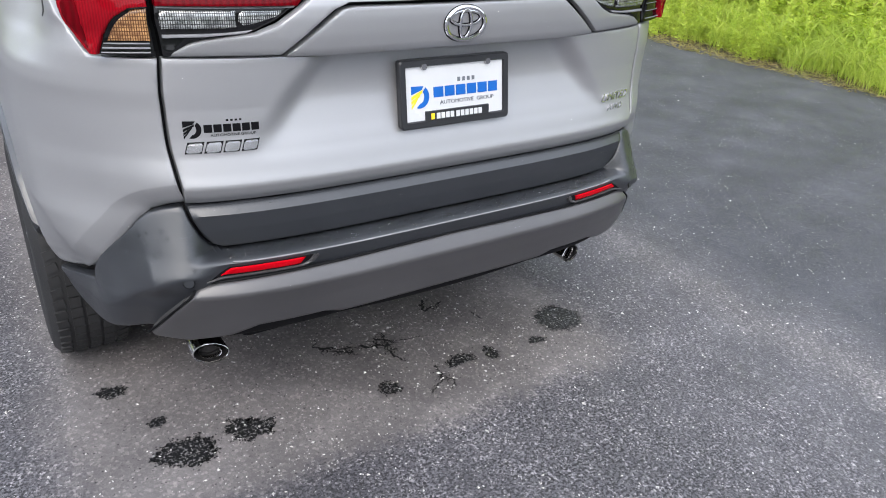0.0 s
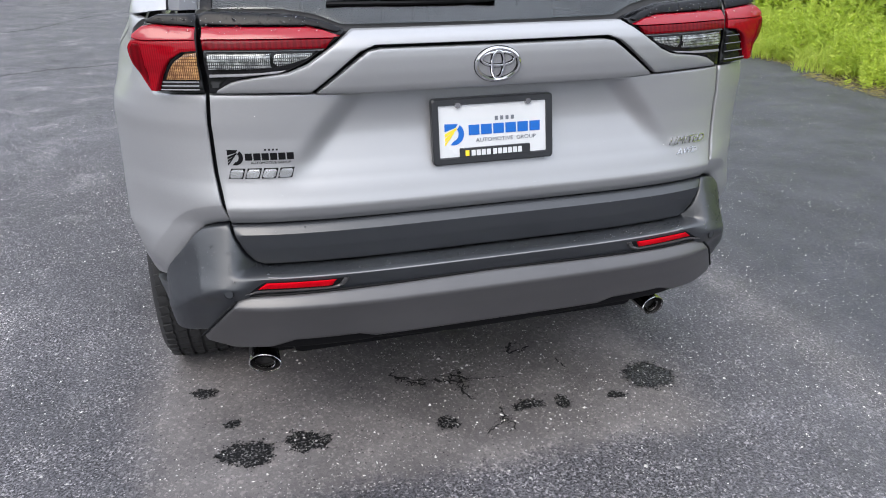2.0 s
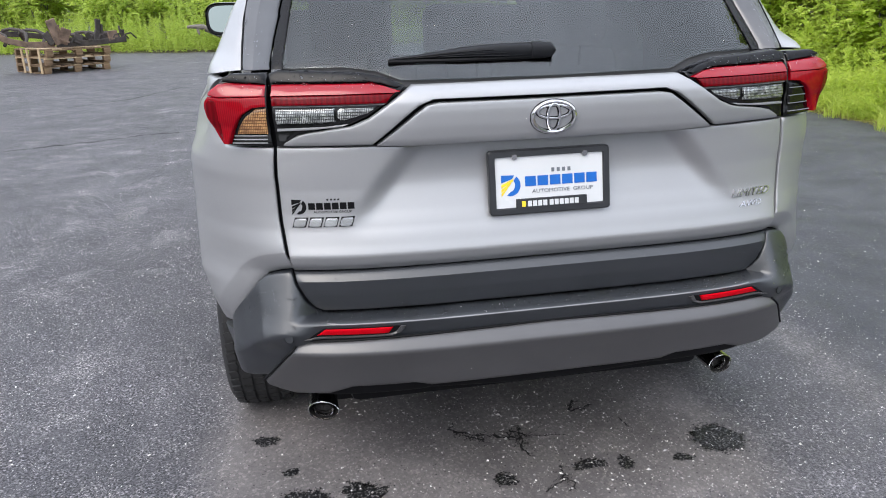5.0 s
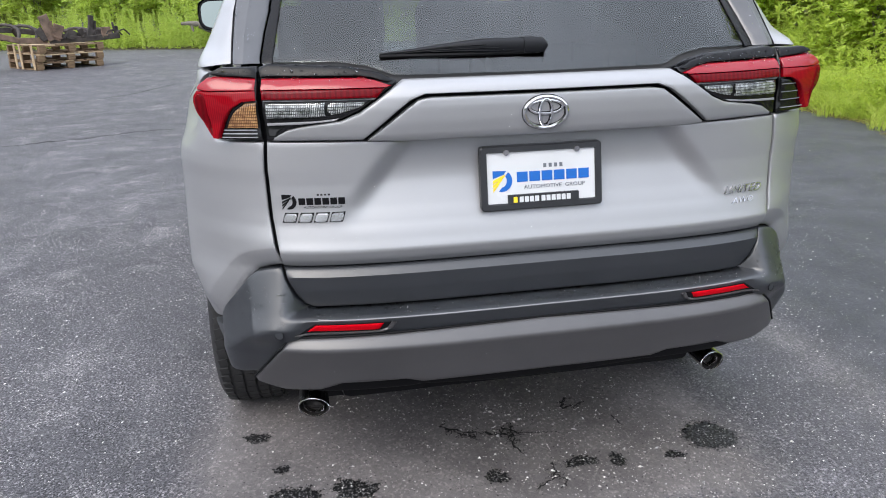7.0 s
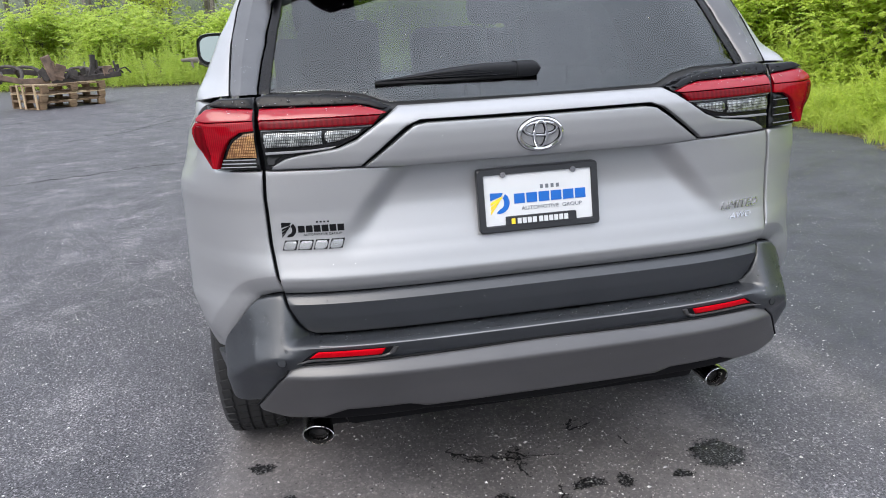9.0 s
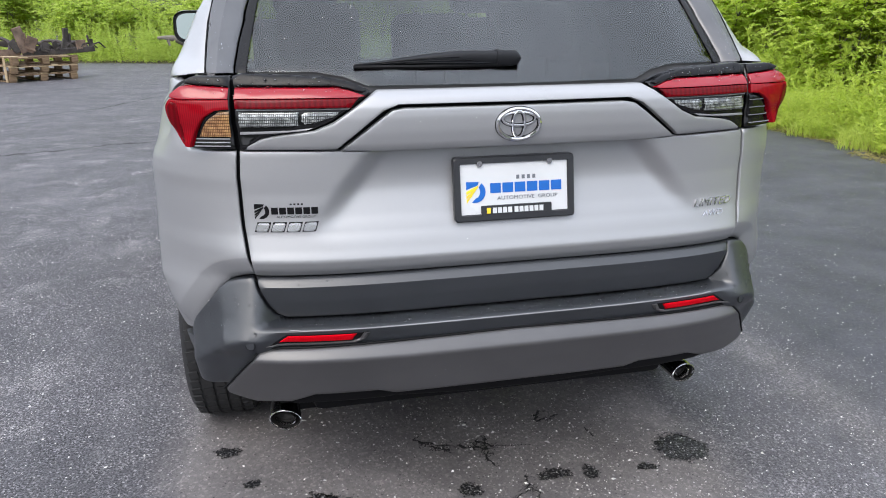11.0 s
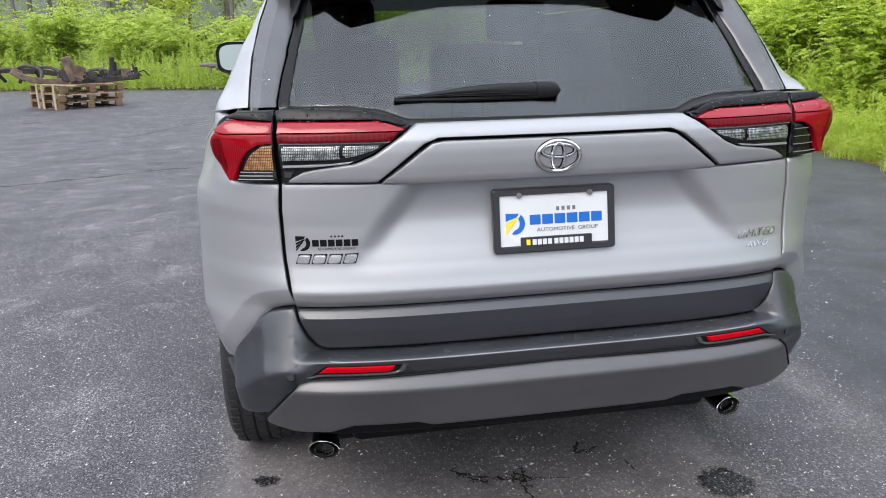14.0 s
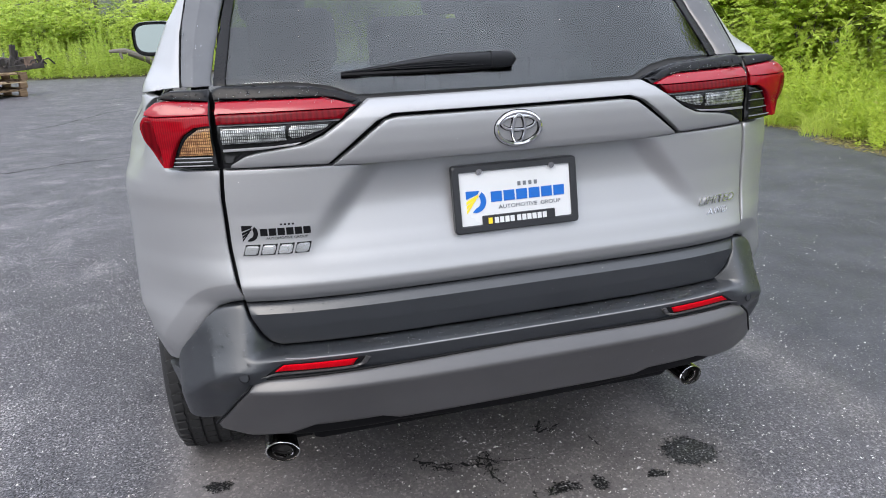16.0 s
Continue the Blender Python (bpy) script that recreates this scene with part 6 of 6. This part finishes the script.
def grass_patch(seed, size=1.0, count=900, tall=0.4):
    rng = np.random.default_rng(seed)
    b = np.stack((rng.uniform(-size / 2, size / 2, count), rng.uniform(-size / 2, size / 2, count), np.zeros(count)), 1)
    h = tall * rng.uniform(0.4, 1.2, count)
    a, s = rng.uniform(0, 6.28, count), rng.uniform(0.1, 0.55, count)
    d1 = np.stack((np.cos(a) * s * 0.6, np.sin(a) * s * 0.6, np.ones(count)), 1) * (h * 0.6)[:, None]
    d2 = np.stack((np.cos(a) * s * 2, np.sin(a) * s * 2, np.full(count, 0.55)), 1) * (h * 0.6)[:, None]
    w = np.full(count, 0.0045)
    return leaves_mesh("grass", np.concatenate((b, b + d1 * 0.9)), np.concatenate((d1, d2)), np.concatenate((w, w)), GRASS)


def shrub(seed, tall, spread, fronds, leaflet=0.10, mat=None, name="shrub", label="leafy green shrub at the edge of the asphalt", category="shrub"):
    """Stems in a fan, and feathery compound leaves on them with gaps between."""
    rng = np.random.default_rng(seed)
    ob = thing(name, label, category, "shrubs round the car park")
    bm = bmesh.new()
    tips = []
    for k in range(7):
        a, r = rng.uniform(0, 6.28), spread * rng.uniform(0.15, 0.75)
        h = tall * rng.uniform(0.55, 0.95)
        p = [(0.1 * math.cos(a), 0.1 * math.sin(a), 0), (0.35 * r * math.cos(a), 0.35 * r * math.sin(a), h * 0.45), (r * math.cos(a), r * math.sin(a), h)]
        tube(bm, p, [0.03, 0.02, 0.006], 5)
        for _ in range(5):
            t = rng.uniform(0.35, 0.9)
            q = np.array(p[1]) * (1 - t) + np.array(p[2]) * t
            e = q + np.array((rng.normal(0, 0.3) * spread, rng.normal(0, 0.3) * spread, rng.uniform(0.05, 0.3) * tall))
            tube(bm, [tuple(q), tuple(e)], [0.012, 0.004], 4)
            tips += [q, e, (q + e) / 2]
        tips.append(np.array(p[2]))
        tips.append(np.array(p[1]))
    part("stem", bm, BARK, ob)
    tips = np.array(tips)
    B, D = [], []
    for _ in range(fronds):
        c = tips[rng.integers(len(tips))] + rng.normal(0, 0.16, 3) * spread
        c[2] = max(c[2], 0.12)
        a = math.atan2(c[1], c[0]) + rng.normal(0, 0.8)
        el = rng.uniform(-0.25, 0.6)
        ax = np.array((math.cos(a) * math.cos(el), math.sin(a) * math.cos(el), math.sin(el)))
        sd = np.cross(ax, (0, 0, 1))
        ln = leaflet * rng.uniform(2.4, 4.0)
        m = 7
        for i in range(m):
            t = (i + 0.5) / m
            q = c + ax * ln * t - np.array((0, 0, 0.25 * ln * t * t))
            for s in (-1, 1):
                B.append(q)
                D.append((sd * s * 0.85 + ax * 0.45 + rng.normal(0, 0.12, 3) - np.array((0, 0, 0.15))) * leaflet * (1 - 0.45 * abs(t - 0.4)))
        B.append(c + ax * ln)
        D.append(ax * leaflet)
    me = leaves_mesh("crown", B, D, leaflet * 0.27, mat or LEAF)
    cr = new("crown", me)
    cr.parent = ob
    cr["label"] = "crown of feathery green leaves"
    return ob


def tree(seed, tall, mat, leafs=2600, bare=0.35):
    rng = np.random.default_rng(seed)
    ob = thing("tree", "tall slender tree in the wood behind the shrubs", "tree", "trees of the wood")
    bm = bmesh.new()
    lean = rng.normal(0, 0.05, 2) * tall
    trunk = [(0, 0, -0.1), (lean[0] * 0.3, lean[1] * 0.3, tall * 0.35), (lean[0] * 0.7, lean[1] * 0.7, tall * 0.7), (lean[0], lean[1], tall)]
    tube(bm, trunk, [0.16, 0.12, 0.08, 0.02], 7)
    tips = []
    for _ in range(16):
        t = rng.uniform(bare, 0.97)
        q = np.array((lean[0] * t, lean[1] * t, tall * t))
        a, r = rng.uniform(0, 6.28), tall * rng.uniform(0.08, 0.2) * (1.25 - t)
        e = q + np.array((r * math.cos(a), r * math.sin(a), r * rng.uniform(0.3, 1.0)))
        tube(bm, [tuple(q), tuple((q + e) / 2 + np.array((0, 0, 0.1))), tuple(e)], [0.05, 0.03, 0.01], 5)
        tips += [e, (q + e) / 2, q * 0.3 + e * 0.7]
    part("trunk", bm, BARK, ob)
    tips = np.array(tips)
    c = tips[rng.integers(len(tips), size=leafs)] + rng.normal(0, 0.055 * tall, (leafs, 3)) * np.array((1, 1, 0.7))
    c[:, 2] = np.maximum(c[:, 2], 0.4)
    d = rng.normal(size=(leafs, 3))
    d[:, 2] = -0.2 + 0.4 * d[:, 2]
    d *= (0.30 * rng.uniform(0.6, 1.2, leafs) / np.linalg.norm(d, axis=1))[:, None]
    cr = new("crown", leaves_mesh("crown", c, d, 0.085, mat))
    cr.parent = ob
    cr["label"] = "loose crown of leaves"
    return ob


def scatter_patch(meshes, name, label, places, group):
    for i, (x, y, s, r) in enumerate(places):
        ob = new(name, meshes[i % len(meshes)])
        ob.matrix_world = pose(x, y, -0.03, 0, 0, r) @ Matrix.Diagonal((s, s, s, 1))
        tagged(ob, label, "weeds" if name == "weeds" else "grass", group, "stuff")


rng = random.Random(21)
grass_m = [grass_patch(k) for k in (1, 2, 3)]
weed_m = [weed_patch(k, count=50, tall=t) for k, t in ((11, 0.75), (12, 0.95), (13, 1.1))]
far_weed = [weed_patch(k, 2.6, 40, t, LEAF_FAR) for k, t in ((14, 1.1), (15, 1.4))]
places = []
y = -3.0
while y < 24:
    for x in (6.2, 6.6):
        places.append((x + rng.uniform(-0.15, 0.25), y + rng.uniform(-0.3, 0.3), rng.uniform(0.55, 0.95) if x < 6.4 else rng.uniform(0.9, 1.5), rng.uniform(0, 360)))
    y += 0.8 if y < 12 else 1.6
scatter_patch(grass_m, "grass", "long pale green grass along the asphalt edge", places, "verge")
places = []
y = -4.0
while y < 27:
    for x in (6.65, 7.4, 8.4, 9.6):
        places.append((x + rng.uniform(-0.25, 0.25), y + rng.uniform(-0.4, 0.4), rng.uniform(0.6, 0.85) if x < 7 else rng.uniform(0.8, 1.15), rng.uniform(0, 360)))
    y += 0.95 if y < 12 else 1.9
places += [(6.0 + rng.uniform(-0.1, 0.25), -2.5 + 0.62 * k + rng.uniform(-0.4, 0.4), rng.uniform(0.28, 0.6), rng.uniform(0, 360)) for k in range(34)]
scatter_patch(weed_m, "weeds", "dense green weeds on the verge", places, "verge")


def litter():
    rg = np.random.default_rng(17)
    n = 20000
    y = rg.uniform(-3, 14, n)
    x = 5.55 + 0.10 * np.sin(y * 1.3) + np.where(y > 5, 0.25, 0) + np.abs(rg.normal(0, 0.32, n)) - 0.16
    a = rg.uniform(0, 6.28, n)
    ln = rg.uniform(0.012, 0.055, n)
    d = np.stack((np.cos(a), np.sin(a), rg.uniform(-0.05, 0.35, n)), 1) * ln[:, None]
    ob = new("leaf_litter", leaves_mesh("leaf_litter", np.stack((x, y, rg.uniform(0.002, 0.03, n)), 1), d, ln * rg.uniform(0.04, 0.17, n), LITTER))
    tagged(ob, "brown dead leaves and straw along the asphalt edge", "leaf litter", kind="stuff")


litter()
places = []
for k in range(20):
    x = -30 + 1.9 * k
    edge = 28.2 + max(0, (-4 - x)) * 0.42
    for j in range(3):
        places.append((x + rng.uniform(-0.6, 0.6), edge + 0.6 + 1.3 * j + rng.uniform(-0.3, 0.3), rng.uniform(0.7, 1.1) + 0.12 * j, rng.uniform(0, 360)))
scatter_patch(far_weed, "weeds", "dense green weeds beyond the car park", places, "far verge")

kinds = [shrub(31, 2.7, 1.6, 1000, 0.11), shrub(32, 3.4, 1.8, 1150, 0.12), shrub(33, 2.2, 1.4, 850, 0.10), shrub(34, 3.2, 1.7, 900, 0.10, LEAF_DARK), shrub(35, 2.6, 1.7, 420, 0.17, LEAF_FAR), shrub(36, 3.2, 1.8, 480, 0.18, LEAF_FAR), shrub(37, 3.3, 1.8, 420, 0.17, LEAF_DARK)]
spots = [(9.2, 2.6, 2), (9.0, 5.2, 0), (9.5, 7.4, 1), (8.6, 9.3, 0), (9.7, 11.3, 1), (8.8, 13.6, 2), (9.6, 16.0, 1), (8.9, 18.5, 0), (7.9, 7.9, 2), (7.8, 11.2, 2), (8.0, 4.6, 2), (8.2, 14.8, 0), (10.8, 3.8, 1), (11.2, 6.4, 1), (11.4, 9.2, 1), (11.0, 12.6, 3), (9.6, 0.2, 0), (10.5, -2.0, 1),
         (11.6, 15.5, 1), (11.0, 19.0, 3), (12.9, 5.0, 3), (13.2, 8.4, 1), (13.0, 12.0, 3), (9.3, 21.5, 1), (8.8, 24.5, 0), (11.5, 23.0, 3), (13.0, 1.5, 3)]
spots += [(-30 + 2.2 * k + rng.uniform(-0.5, 0.5), 32.5 + max(0, (26 - 2.2 * k)) * 0.42 + rng.uniform(-0.6, 1.2), rng.choice((4, 5, 4))) for k in range(20)]
spots += [(-30 + 2.4 * k + rng.uniform(-0.5, 0.5), 36.5 + max(0, (26 - 2.4 * k)) * 0.42 + rng.uniform(-0.8, 1.2), rng.choice((5, 6, 5))) for k in range(19)]
used = set()
for x, y, k in spots:
    m = pose(x, y, -0.03, 0, 0, rng.uniform(0, 360))
    if k in used:
        c = copy_thing(kinds[k], m)
        f = rng.uniform(0.85, 1.2)
        c.scale = (f, f, f)
    else:
        kinds[k].matrix_basis = m
        used.add(k)
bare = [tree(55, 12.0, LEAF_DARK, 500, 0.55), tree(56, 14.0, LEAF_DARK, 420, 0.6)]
spots = [(-40 + 1.75 * k + rng.uniform(-0.8, 0.8), 42.5 + 2.5 * (k % 4) + rng.uniform(-1, 1), k % 2) for k in range(32)]
for i, (x, y, k) in enumerate(spots):
    m = pose(x, y, -0.03, 0, 0, rng.uniform(0, 360))
    if i > 1:
        copy_thing(bare[k], m)
    else:
        bare[k].matrix_basis = m
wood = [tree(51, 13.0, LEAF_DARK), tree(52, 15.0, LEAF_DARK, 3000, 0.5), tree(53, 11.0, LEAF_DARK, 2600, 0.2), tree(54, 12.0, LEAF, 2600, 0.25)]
spots = [(-44 + 2.3 * k + rng.uniform(-1, 1), 47 + 7 * (k % 3) + rng.uniform(-2, 2), k % 4) for k in range(34)]
spots += [(17 + 5 * (k % 3) + rng.uniform(-1, 1), -4 + 2.6 * k + rng.uniform(-1, 1), (k + 2) % 4) for k in range(17)]
used = set()
for x, y, k in spots:
    m = pose(x, y, -0.03, 0, 0, rng.uniform(0, 360))
    if k in used:
        c = copy_thing(wood[k], m)
        f = rng.uniform(0.85, 1.25)
        c.scale = (f, f, f)
    else:
        wood[k].matrix_basis = m
        used.add(k)


def far_woods():
    """The wall of distant woods that rings the place."""
    rn = random.Random(4)
    vs, fs = [], []
    n = 220
    for k in range(n):
        a = 2 * math.pi * k / n
        r = 84 + 5 * math.sin(7 * a) + rn.uniform(-2, 2)
        h = 11.0 + 2.2 * math.sin(11 * a) + rn.uniform(-1.2, 1.2)
        vs += [(r * math.cos(a), r * math.sin(a), -0.1), ((r + 1) * math.cos(a), (r + 1) * math.sin(a), h * 0.55), ((r + 5) * math.cos(a), (r + 5) * math.sin(a), h)]
    for k in range(n):
        a, b = 3 * k, 3 * ((k + 1) % n)
        fs += [(a, b, b + 1, a + 1), (a + 1, b + 1, b + 2, a + 2)]
    tagged(mesh_object("backdrop", vs, fs, FAR), "distant green woods round the car park", "woods", kind="structure")


far_woods()
